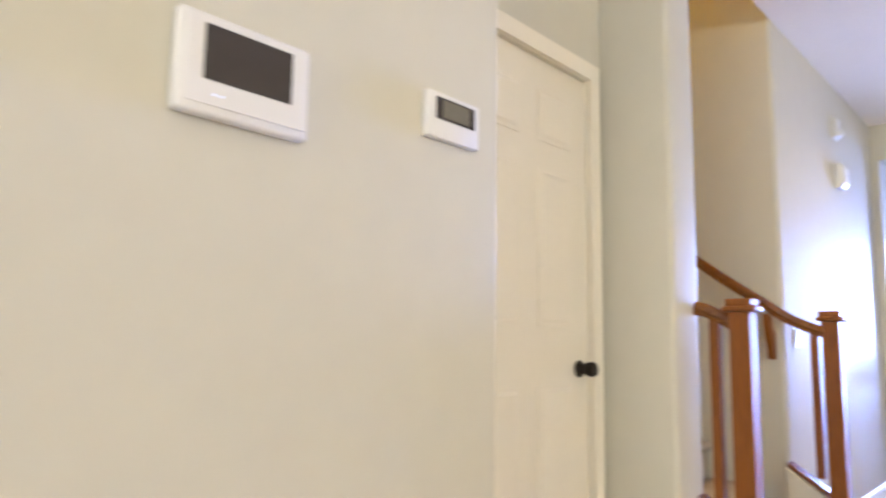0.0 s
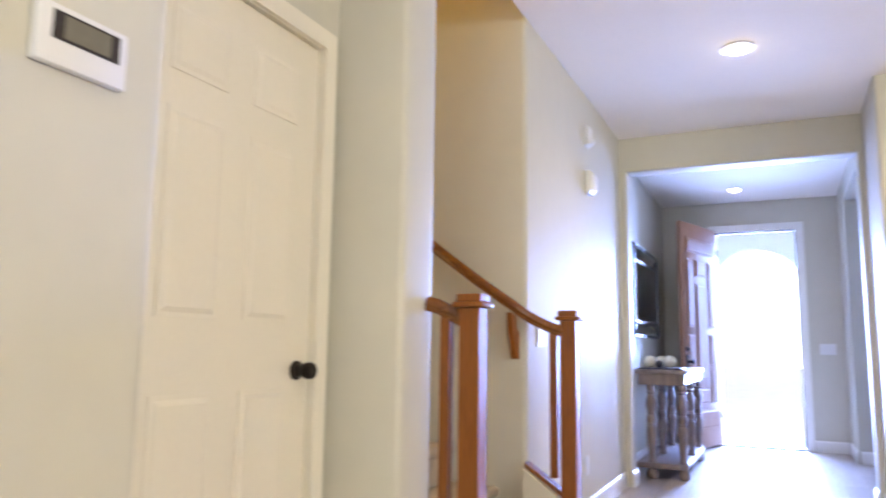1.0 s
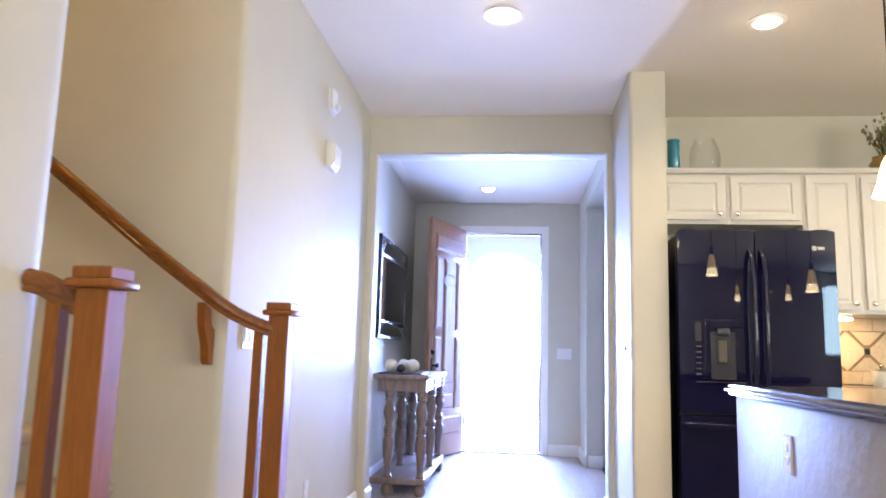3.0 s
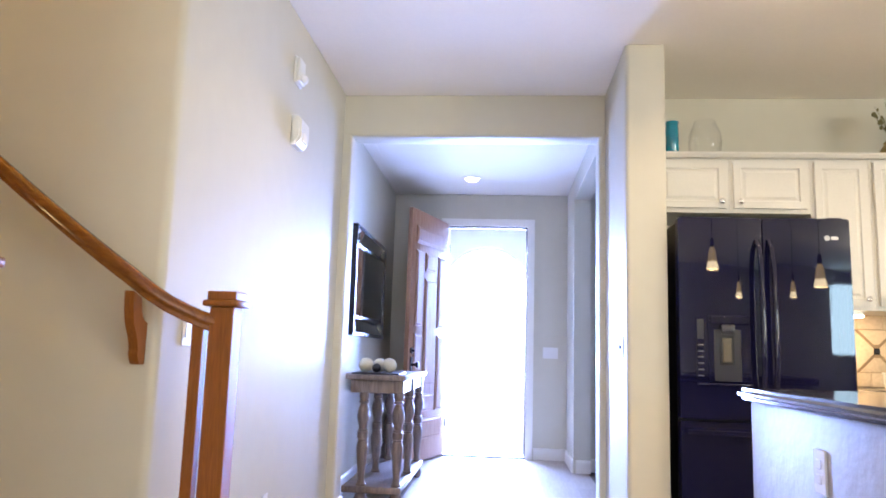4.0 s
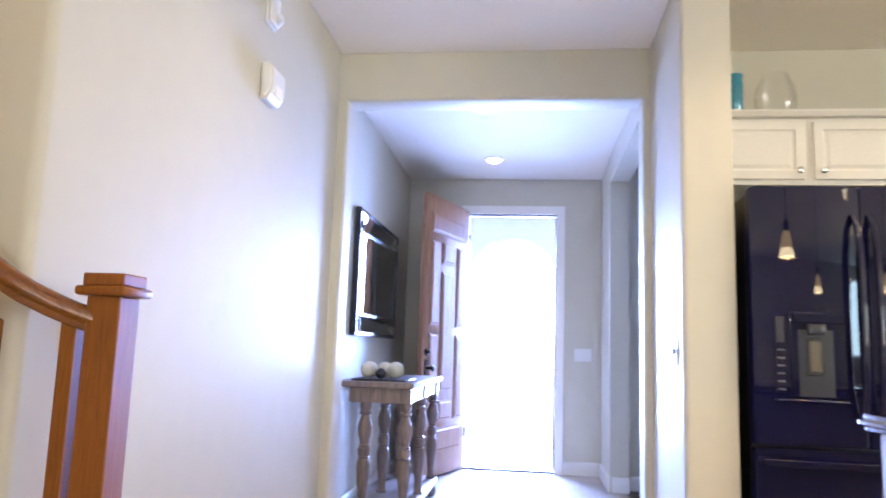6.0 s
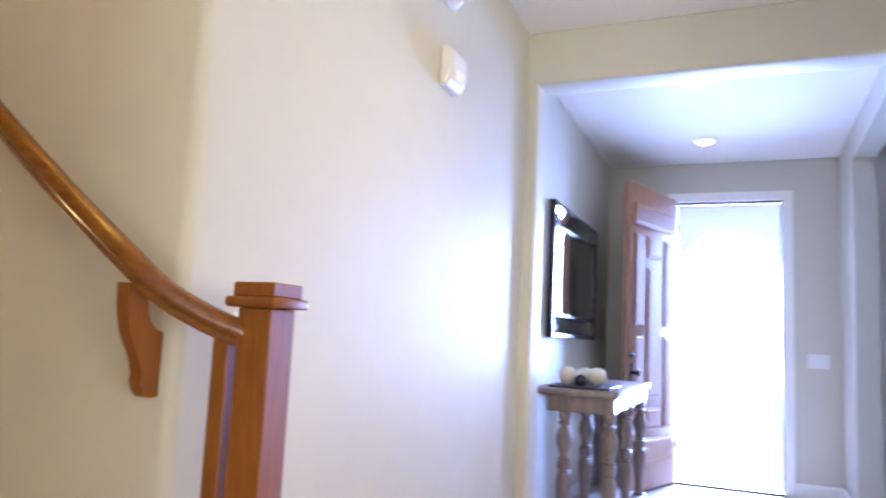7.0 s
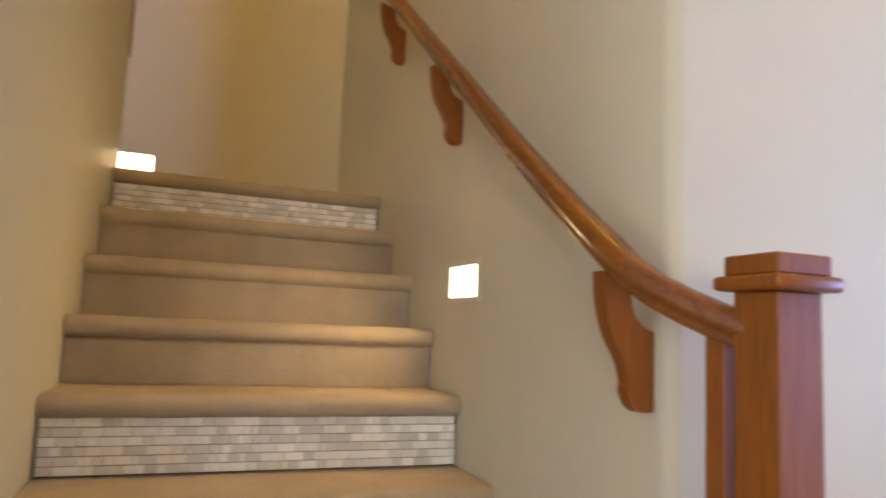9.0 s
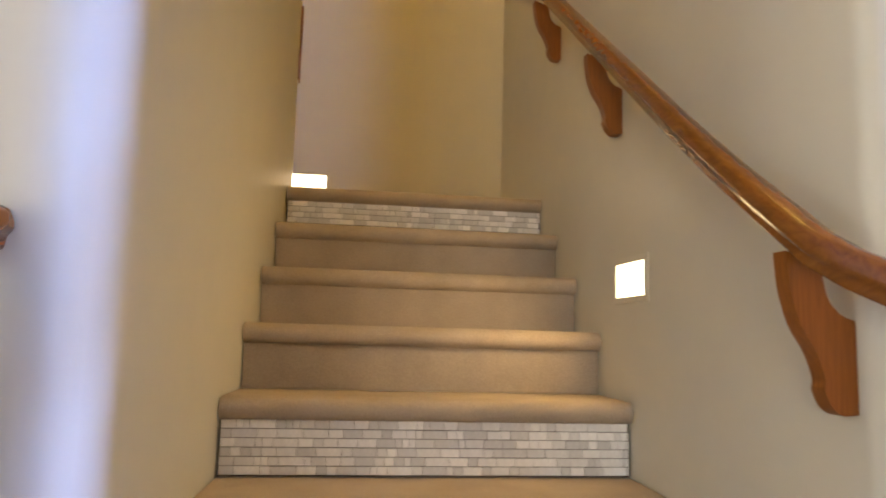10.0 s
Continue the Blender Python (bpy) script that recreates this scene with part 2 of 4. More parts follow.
structure("ground", box(bmesh.new(), -300, 300, 8.722, 600, -0.22, -0.06), PAVING, "pale sunlit paving outside the front door", "ground")

# west side: thermostat wall, closet recess, stair wall
structure("wall_thermostat", prism(fillet([(-0.5, -4.5, 0), (0, -4.5, 0), (0, 0.9, R), (-0.14, 0.9, 0), (-0.5, 0.9, 0)]), 0, H), WALL, "warm beige satin painted wall with rounded corner", "wall")
wall_closet = prism([(-0.5, 0.902), (-0.285, 0.902), (-0.285, 1.06), (-0.5, 1.06)], 0, H)
prism([(-0.5, 1.87), (-0.285, 1.87), (-0.285, 1.948), (-0.5, 1.948)], 0, H, bm=wall_closet)
prism([(-0.5, 1.06), (-0.285, 1.06), (-0.285, 1.87), (-0.5, 1.87)], 2.085, H, bm=wall_closet)
structure("wall_closet", wall_closet, WALL, "beige wall of the shallow closet recess", "wall", False)
structure("wall_stair_near", prism(fillet([(-2.03, 1.95, 0), (0, 1.95, R), (0, stair_left(0), 0.075), (-2.03, stair_left(-2.03), 0.02)]), 0, 5.3), WALL, "beige stair wall with rounded end", "wall")
structure("wall_hall_west", prism(fillet([(0, stair_right(0), 0.03), (0, 5.6, 0), (-0.14, 5.6, 0), (-0.14, 3.42, 0), (-2.75, 3.48, 0), (-2.75, stair_right(-2.75), 0)]), 0, 5.3), WALL, "beige satin hall wall turning into the stair wall", "wall")
structure("wall_landing", box(bmesh.new(), -2.9, -2.752, 0.2, 3.5, 0, 5.3), WALL, "beige wall behind the stair landing", "wall", False)
structure("wall_stair_south", box(bmesh.new(), -2.75, -0.5, 0.2, 0.35, 0, 5.3), WALL, "beige end wall of the stairwell", "wall", False)
# Unseen opening cut where the added lamp reaches the landing wall.
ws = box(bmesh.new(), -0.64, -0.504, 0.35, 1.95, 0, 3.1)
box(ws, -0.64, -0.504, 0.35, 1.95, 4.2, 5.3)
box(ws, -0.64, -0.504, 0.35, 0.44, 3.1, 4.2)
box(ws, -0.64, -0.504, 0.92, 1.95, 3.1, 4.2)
structure("wall_stair_shaft", ws, WALL, "beige wall of the stairwell with an unseen opening added for a lamp", "wall", False)
structure("wall_over_opening", box(bmesh.new(), -0.002, 0.1, 1.95, 3.42, H + 0.16, 5.3), WALL, "beige wall above the stair opening", "wall", False)
structure("ceiling_stairs", box(bmesh.new(), -2.9, 0.1, 0.2, 3.5, 5.302, 5.4), CEIL, "white ceiling of the stairwell", "ceiling", False)
ceil = box(bmesh.new(), 0.002, 9.0, -4.5, 8.72, H + 0.002, H + 0.15)
box(ceil, -0.5, 0.002, -4.5, 1.948, H + 0.002, H + 0.15)
box(ceil, -0.3, 0.001, 5.603, 8.72, H + 0.002, H + 0.15)
structure("ceiling", ceil, CEIL, "off-white ceiling of hall and kitchen", "ceiling", False)

# cased opening between hall and entry
beam = fillet([(5.6, 2.46, 0.02), (5.79, 2.46, 0.02), (5.79, H, 0), (5.6, H, 0)], 3)
structure("beam_entry", prism(beam, 0.001, 1.717, "x"), WALL, "dropped beige beam over the entry opening", "beam")
structure("wall_entry_jamb_west", prism(fillet([(-0.14, 5.602, 0), (0.056, 5.602, 0.02), (0.056, 5.788, 0.02), (-0.14, 5.788, 0)]), 0, 2.49), WALL, "beige rounded jamb of the entry opening", "wall")
jamb_east = prism(fillet([(1.925, 4.822, 0), (1.925, 5.79, 0), (1.718, 5.79, 0), (1.718, 4.822, R)]), 0, H)
prism(fillet([(1.72, 5.788, 0), (1.68, 5.788, 0.02), (1.68, 5.602, 0.02), (1.72, 5.602, 0)]), 0, 2.49, bm=jamb_east)
structure("wall_entry_jamb_east", jamb_east, WALL, "beige wall end between hall and fridge", "wall")

# entry
structure("wall_entry_west", box(bmesh.new(), -0.26, -0.10, 5.792, 8.60, 0, H), WALL, "beige entry wall behind the console table", "wall", False)
we = fillet([(7.86, 0, 0), (8.60, 0, 0), (8.60, H, 0), (5.792, H, 0), (5.792, 2.54, 0), (7.86, 2.54, 0)])
structure("wall_entry_east", prism(we, 1.745, 1.90, "x"), WALL, "beige entry wall with an opening to a side room", "wall", False)
wf = box(bmesh.new(), -0.26, 0.47, 8.602, 8.75, 0, H)
box(wf, 1.345, 4.2, 8.602, 8.75, 0, H)
box(wf, 0.47, 1.345, 8.602, 8.75, 2.415, H)
structure("wall_front", wf, WALL, "beige front wall with the door opening", "wall", False)
ws = box(bmesh.new(), 4.2, 4.35, 5.8, 8.75, 0, H)
box(ws, 1.902, 4.2, 7.97, 8.1, 0, H)
structure("wall_side_room", ws, WALL, "beige walls of the side room", "wall", False)

# kitchen and the room behind the walk
structure("wall_kitchen", box(bmesh.new(), 1.927, 9.0, 5.66, 5.79, 0, H), WALL, "grey-beige kitchen wall above the cabinets", "wall", False)
# Unseen opening added for the upward fill lamp; it holds no window.
we = box(bmesh.new(), 9.002, 9.15, -4.5, -2.0, 0, H)
box(we, 9.002, 9.15, 0.4, 5.79, 0, H)
box(we, 9.002, 9.15, -2.0, 0.4, 0, 0.65)
box(we, 9.002, 9.15, -2.0, 0.4, 2.35, H)
structure("wall_east", we, WALL, "beige kitchen side wall", "wall", False)
wb = box(bmesh.new(), -0.5, 0.2, -4.65, -4.502, 0, H)
for a0, a1, w0, w1 in ((0.2, 2.2, 0.65, 2.35), (7.6, 8.9, 1.2, 2.5)):
    box(wb, a0, a1, -4.65, -4.502, 0, w0)
    box(wb, a0, a1, -4.65, -4.502, w1, H)
box(wb, 2.2, 7.6, -4.65, -4.502, 0, H)
box(wb, 8.9, 9.15, -4.65, -4.502, 0, H)
structure("wall_south", wb, WALL, "beige wall with two windows, one of them added", "wall", False)


def window(name, x0, x1, y, z0, z1, panes):
    ob = thing(name, ((x0 + x1) / 2, y, z0), "white framed window with clear panes", "window")
    ob["kind"] = "structure"
    fr = bmesh.new()
    for a, b, c, d in ((x0, x0 + 0.05, z0, z1), (x1 - 0.05, x1, z0, z1), (x0 + 0.05, x1 - 0.05, z0, z0 + 0.05), (x0 + 0.05, x1 - 0.05, z1 - 0.05, z1)):
        box(fr, a, b, y - 0.04, y + 0.03, c, d)
    w = (x1 - x0 - 0.1) / panes
    for k in range(1, panes):
        box(fr, x0 + 0.05 + k * w - 0.02, x0 + 0.05 + k * w + 0.02, y - 0.03, y + 0.02, z0 + 0.05, z1 - 0.05)
    part("window_frame", fr, TRIM, ob, "", False)
    for k in range(panes):
        p = part("pane", box(bmesh.new(), x0 + 0.052 + k * w, x0 + 0.048 + (k + 1) * w, y - 0.006, y, z0 + 0.052, z1 - 0.052), GLASS, ob, "", False)
        p.visible_shadow = False


# The first window is added for room light; the second shows in the fridge.
window("window_1_added", 0.2, 2.2, -4.57, 0.65, 2.35, 3)
window("window_2", 7.6, 8.9, -4.57, 1.2, 2.5, 2)

# baseboards
bb_profile = [(0, 0), (0.016, 0), (0.016, 0.095), (0.012, 0.108), (0.004, 0.118), (0, 0.118)]


def baseboard(x0, y0, x1, y1):
    """A skirting board whose face looks to the right of the way from the first to the second point."""
    d = Vector((x1 - x0, y1 - y0, 0)).normalized()
    s = Vector((d.y, -d.x, 0))
    bm = bmesh.new()
    ends = [[bm.verts.new(Vector(p) + s * (a + 0.001) + Vector((0, 0, b))) for a, b in bb_profile] for p in ((x0, y0, 0), (x1, y1, 0))]
    n = len(bb_profile)
    for k in range(n):
        bm.faces.new((ends[0][k], ends[0][(k + 1) % n], ends[1][(k + 1) % n], ends[1][k]))
    bm.faces.new(ends[0])
    bm.faces.new(ends[1])
    bmesh.ops.recalc_face_normals(bm, faces=bm.faces[:])
    return structure("baseboard", bm, TRIM, "white painted baseboard along the wall", "baseboard", False)


baseboard(0, 3.32, 0, 5.583)
baseboard(0.056, 5.602, 0.056, 5.79)
baseboard(-0.10, 5.80, -0.10, 8.60)
baseboard(-0.08, 8.602, 0.40, 8.602)
baseboard(1.41, 8.602, 1.728, 8.602)
baseboard(1.745, 8.602, 1.745, 7.862)
baseboard(1.765, 7.86, 1.90, 7.86)
baseboard(1.92, 7.97, 4.2, 7.97)
baseboard(1.718, 5.58, 1.718, 4.85)
baseboard(1.68, 5.79, 1.68, 5.60)
baseboard(1.745, 4.822, 1.925, 4.822)
baseboard(0, -4.4, 0, 0.87)

# ---- stairs ----
RUN, N1X, N1 = 0.2425, -0.868, 5


def tread_front(k):
    return N1X - RUN * (k - N1)


def tread_top(k):
    return 0.1855 * k if k <= N1 else 0.9275 + 0.177 * (k - N1)


stairs = thing("staircase", (-0.4, 2.75, 0), "tan carpeted staircase with two pearl-tiled risers", "staircase")
TILED = (5, 9)
for k in range(1, 10):
    xf, z = tread_front(k), tread_top(k)
    xb = tread_front(k + 1) - 0.03 if k < 9 else -2.75
    # carpeted tread with a rolled nosing; its ends follow the walls
    outline = [(xb, z - 0.05), (xb, z)] + [(xf - 0.028 + 0.03 * math.sin(a), z - 0.027 + 0.027 * math.cos(a)) for a in [math.pi * i / 10 for i in range(11)]]
    bm = prism(outline, 0, 1, "y")
    for v in bm.verts:
        end = 0.004 if k > 1 else 0.1
        v.co.y = stair_left(v.co.x) + end if v.co.y < 0.5 else stair_right(v.co.x) - end
    part("tread", bm, CARPET, stairs)
    riser_x = xf - 0.03
    lo = tread_top(k - 1) + 0.001
    bm = box(bmesh.new(), riser_x - 0.02, riser_x, stair_left(riser_x) + 0.004, stair_right(riser_x) - 0.004, lo, z - 0.052)
    riser = part("riser", bm, GROUT if k in TILED else CARPET, stairs, "pearl mosaic tiled riser" if k in TILED else "", False)
    if k in TILED:
        widths = (0.016, 0.024, 0.034, 0.046, 0.060)
        shapes = []
        for w in widths:
            t = box(bmesh.new(), 0, 0.005, 0, w - 0.0007, 0, 0.0197)
            top = [e for e in t.edges if all(v.co.x > 0.004 for v in e.verts)]
            bmesh.ops.bevel(t, geom=top, offset=0.0005, segments=1, affect="EDGES")
            shapes.append(mesh_of("tile", t, TILE))
        rng = random.Random(40 + k)
        for row in range(6):
            y, end = stair_left(riser_x) + 0.006, stair_right(riser_x) - 0.006
            while y < end - 0.004:
                fit = [i for i, w in enumerate(widths) if y + w <= end] or [0]
                i = rng.choice(fit)
                ob = piece("tile", shapes[i], riser, (riser_x + rng.uniform(-0.0008, 0.0008), y, z - 0.0525 - (row + 1) * 0.0213))
                ob.rotation_euler = (0, radians(rng.uniform(-2.5, 2.5)), radians(rng.uniform(-1.2, 1.2)))
                ob.scale.y = min(1.0, (end - y) / widths[i])
                y += widths[i]
landing = box(bmesh.new(), -2.75, -1.98, 0.36, stair_left(-2.0), 1.56, tread_top(9))
part("landing", landing, CARPET, stairs, "carpeted landing", False)


def step_light(at, turn):
    """A lit step lamp in the wall, facing along its own -y."""
    ob = thing("step_light", (0, 0, 0), "glowing warm step light with white plate in the stair wall", "step light", "step lights")
    bm = bmesh.new()
    for a, b, c, d in ((-0.103, -0.086, -0.058, 0.058), (0.086, 0.103, -0.058, 0.058), (-0.086, 0.086, -0.058, -0.043), (-0.086, 0.086, 0.043, 0.058)):
        box(bm, a, b, -0.008, 0.004, c, d)
    part("cover_plate", bm, PLATE, ob, "", False)
    part("lens", box(bmesh.new(), -0.086, 0.086, -0.004, 0.004, -0.043, 0.043), STEPGLOW, ob, "glowing lens", False)
    ob.matrix_basis = pose(*at, 0, 0, turn)
    return ob


step_light((-0.872, stair_right(-0.872) - 0.003, 1.237), 1.7)
step_light((-2.747, 2.327, 1.838), 90)
lamp("step_lamp", "AREA", look((-0.872, stair_right(-0.872) - 0.03, 1.237), (-0.872, 2.2, 1.2)), 2.6, (1.0, 0.66, 0.28), size=(0.2, 0.1))
lamp("step_lamp", "AREA", look((-2.72, 2.327, 1.838), (-2.0, 2.4, 1.6)), 1.2, WARM, size=(0.2, 0.1))

# handrail with its brackets
RAIL_Y = 3.15
rail_path = [(-2.15, 2.817), (-1.6, 2.399), (-1.1, 2.022), (-0.66, 1.69), (-0.4, 1.494), (-0.26, 1.392), (-0.18, 1.336), (-0.11, 1.288), (-0.045, 1.245), (0.01, 1.205), (0.06, 1.172), (0.11, 1.147), (0.15, 1.13), (0.20, 1.113)]
RAIL = fillet([(-0.017, -0.034, 0.005), (0.017, -0.034, 0.005), (0.020, -0.014, 0.006), (0.030, -0.006, 0.008), (0.032, 0.016, 0.016), (0.017, 0.033, 0.014), (-0.017, 0.033, 0.014), (-0.032, 0.016, 0.016), (-0.030, -0.006, 0.008), (-0.020, -0.014, 0.006)], 4)
RAIL = [(a * 0.76, b * 0.78) for a, b in RAIL]
handrail = thing("handrail", (-1.0, RAIL_Y, 1.84), "polished reddish-brown wooden handrail on carved wall brackets", "handrail")
part("rail", sweep([(x, RAIL_Y + (0.03 * (-x) if x < 0 else 0.35 * x), z) for x, z in rail_path], RAIL), CHERRY_X, handrail)
BRACKET = [(0.0, 0.0, 0.004), (0.0, 0.128, 0.004), (0.022, 0.134, 0.01), (0.045, 0.152, 0.02), (0.055, 0.205, 0.0), (0.112, 0.222, 0.0), (0.108, 0.17, 0.02), (0.092, 0.118, 0.02), (0.064, 0.082, 0.02), (0.052, 0.045, 0.006), (0.056, 0.034, 0.005), (0.046, 0.012, 0.008), (0.03, -0.002, 0.01)]


def bracket(x, z):
    wall = stair_right(x)
    bm = prism([(wall - 0.001 - a * 0.9, z + b) for a, b in fillet(BRACKET, 3)], x - 0.03, x, "x")
    part("bracket", bm, CHERRY, handrail)


bracket(-0.037, 0.985)
bracket(-0.942, 1.64)
bracket(-1.58, 2.105)


# newel posts, short rails, balusters and knee walls
def newel(x, y, label):
    ob = thing("newel_post", (x, y, 0), label, "newel post", "newel posts")
    part("post", soft_box(x - 0.0375, x + 0.0375, y - 0.0375, y + 0.0375, 0, 1.168, 0.002, 1), CHERRY, ob, "", False)
    part("cap_moulding", soft_box(x - 0.057, x + 0.057, y - 0.057, y + 0.057, 1.169, 1.189, 0.007, 3), CHERRY, ob)
    part("cap", soft_box(x - 0.046, x + 0.046, y - 0.046, y + 0.046, 1.189, 1.216, 0.0025, 1), CHERRY, ob, "", False)
    return ob


NX = 0.218
N1Y, N2Y = 2.15, 3.232
newel(NX, N2Y, "square cherry-wood newel post with moulded cap at the handrail")
newel(0.172, N1Y, "square cherry-wood newel post with moulded cap beside the stair wall")


def knee(y, wall_x, name):
    ob = structure(name, prism([(wall_x, 0), (0.19, 0), (0.19, 0.345), (wall_x, 0.475)], y - 0.06, y + 0.06, "y"), WALL, "low plastered stringer wall beside the bottom step", "wall", False)
    sh = thing("shoe_rail", (0.1, y, 0.45), "cherry-wood shoe rail on the low stringer wall", "rail", "shoe rails")
    part("rail", prism(fillet([(wall_x + 0.001, 0.478, 0), (wall_x + 0.001, 0.50, 0), (0.195, 0.371, 0), (0.195, 0.349, 0)]), y - 0.033, y + 0.033, "y"), CHERRY_X, sh)
    return ob


knee(N2Y, 0.001, "wall_knee_1")
knee(N1Y, 0.001, "wall_knee_2")


def baluster(x, y, top):
    ob = thing("baluster", (x, y, 0.44), "plain square cherry-wood baluster", "baluster", "balusters")
    part("spindle", soft_box(x - 0.018, x + 0.018, y - 0.018, y + 0.018, 0.44, top, 0.0015, 1), CHERRY, ob, "", False)


baluster(0.146, N2Y - 0.02, 1.114)
baluster(0.072, N1Y, 1.15)
short = thing("short_rail", (0.1, N1Y, 1.15), "short cherry-wood rail from the wall to the newel post", "rail")
part("rail", sweep([(0.004, N1Y - 0.012, 1.186), (0.045, N1Y - 0.01, 1.176), (0.08, N1Y - 0.005, 1.158), (0.11, N1Y, 1.144), (0.14, N1Y, 1.126)], RAIL), CHERRY_X, short)
# Floating stub shaped to look like the upper flight's rail from the camera.
endtrim = thing("rail_end_stub", (-2.06, 2.2, 1.64), "dark cherry-wood stub standing in for the upper flight's rail", "post")
part("post", prism([(-2.075, 2.12), (-2.031, 2.12), (-2.031, 2.42), (-2.075, 2.46)], stair_left(-2.03) - 0.04, stair_left(-2.03) + 0.004, "y"), CHERRY, endtrim)


# ---- thermostat wall and closet ----
panel = thing("alarm_panel", (0.0, 0.11, 1.41), "white wall-mounted touch panel with dark screen", "control panel")
part("casing", soft_box(0.0, 0.03, -0.004, 0.262, 1.408, 1.585, 0.008, 3), WHITEP, panel)
part("bezel", soft_box(0.03, 0.034, 0.008, 0.252, 1.424, 1.576, 0.0015, 1), WHITEP, panel)
part("screen", box(bmesh.new(), 0.034, 0.036, 0.04, 0.216, 1.467, 1.563), SCREEN, panel, "dark glossy screen", False)
for i in range(2):
    part("indicator", lathe([(0.0022, 0.0), (0.0022, 0.001)], 0.062 + 0.013 * i, 1.443, 10, z=0.034, axis="x"), LEDBLUE, panel, "small lit indicator")
therm = thing("thermostat", (0.0, 0.73, 1.51), "white thermostat with a grey display", "thermostat")
part("casing", soft_box(0.0, 0.022, 0.602, 0.786, 1.505, 1.615, 0.005, 2), WHITEP, therm)
part("display_frame", box(bmesh.new(), 0.022, 0.024, 0.628, 0.766, 1.55, 1.602), SCREEN, therm, "", False)
part("display", box(bmesh.new(), 0.024, 0.0255, 0.650, 0.745, 1.555, 1.597), LCD, therm, "", False)

closet = thing("closet_door", (-0.31, 1.465, 0), "closed cream six-panel closet door with dark knob", "door")


def panelled(x, y0, y1, z0, z1, rows, mat, parent, depth=0.006, relief=1.0):
    """Raised panels on a door leaf that faces +x."""
    for a, b, c, d in rows:
        bm = box(bmesh.new(), x - 0.001, x + depth, a, b, c, d)
        top = [f for f in bm.faces if f.normal.x > 0.9 or f.calc_center_median().x > x + depth - 1e-5]
        bmesh.ops.inset_region(bm, faces=top, thickness=0.012, depth=-0.007 * relief)
        bmesh.ops.inset_region(bm, faces=top, thickness=0.018, depth=0.0)
        bmesh.ops.inset_region(bm, faces=top, thickness=0.02, depth=0.008 * relief)
        part("panel", bm, mat, parent, "", False)


leaf = part("leaf", soft_box(-0.335, -0.30, 1.08, 1.852, 0.01, 2.065, 0.003), DOORP, closet)
rows = []
for a, b in ((1.19, 1.41), (1.52, 1.74)):
    rows += [(a, b, 0.22, 0.90), (a, b, 1.10, 1.66), (a, b, 1.76, 1.95)]
panelled(-0.30, 0, 0, 0, 0, rows, DOORP, closet, 0.004, 0.6)
knob = part("knob", lathe([(0.031, 0.0), (0.031, 0.007), (0.021, 0.012), (0.02, 0.03), (0.024, 0.035), (0.027, 0.044), (0.027, 0.062), (0.022, 0.069)], 1.79, 0.952, 20, z=-0.30, axis="x"), BRONZE, closet, "dark bronze door knob")
cas = bmesh.new()
box(cas, -0.284, -0.268, 1.852, 1.915, 0, 2.135)
box(cas, -0.284, -0.268, 1.02, 1.078, 0, 2.135)
box(cas, -0.284, -0.268, 1.078, 1.852, 2.07, 2.135)
box(cas, -0.34, -0.284, 1.852, 1.87, 0, 2.085)
box(cas, -0.34, -0.284, 1.06, 1.078, 0, 2.085)
box(cas, -0.34, -0.284, 1.078, 1.852, 2.068, 2.085)
structure("trim_closet", cas, DOORP, "cream painted casing round the closet door", "door casing", False)

# ---- hall ----


def downlight(x, y, power, tone=SOFT):
    ob = thing("ceiling_light", (x, y, H), "lit recessed round ceiling light with white trim ring", "ceiling light", "recessed lights")
    prof = [(0.092, 0.0), (0.094, -0.006), (0.07, -0.008), (0.066, -0.002), (0.066, 0.0)]
    part("trim_ring", lathe(prof, x, y, 28, z=H), WHITEP, ob)
    part("bulb", lathe([(0.064, -0.009), (0.058, -0.018), (0.03, -0.03), (0.01, -0.034)], x, y, 24, z=H), LAMPGLOW, ob, "glowing bulb")
    lamp("downlight", "SPOT", pose(x, y, H - 0.05), power * 0.75, tone, radius=0.06, cone=150)
    lamp("downlight_bulb", "POINT", pose(x, y, H - 0.07), power * 0.008, tone, radius=0.03)
    return ob


downlight(0.982, 4.06, 55)
downlight(2.30, 4.19, 46, (1.0, 0.78, 0.52))
downlight(0.756, 7.87, 4)
downlight(0.76, 6.55, 4)
# Unseen fixtures, added to spread light through hall and kitchen.
for x, y, p in ((0.98, 0.8, 18), (2.3, 0.8, 36), (3.6, 2.5, 60), (3.6, 4.2, 46), (2.3, -1.8, 60), (4.6, 0.8, 60)):
    downlight(x, y, p, SOFT if x < 1 else (1.0, 0.76, 0.48))

# Unseen fixture, added on the assumption that the stair walls are lit from above.
stair_lamp = thing("ceiling_light", (-0.8, 2.75, 5.3), "lit unseen ceiling light assumed above the stairs", "ceiling light", "recessed lights")
part("trim_ring", lathe([(0.092, 0.0), (0.094, -0.006), (0.07, -0.008)], -0.8, 2.75, 28, z=5.3), WHITEP, stair_lamp)
part("bulb", lathe([(0.064, -0.009), (0.03, -0.03), (0.01, -0.034)], -0.8, 2.75, 24, z=5.3), LAMPGLOW, stair_lamp, "glowing bulb")
lamp("stair_light", "SPOT", pose(-0.8, 2.75, 5.25), 130, (1.0, 0.56, 0.10), radius=0.08, cone=150)

sensor = thing("wall_sensor", (0, 4.52, 2.03), "white plastic sensor mounted high on the hall wall", "sensor")
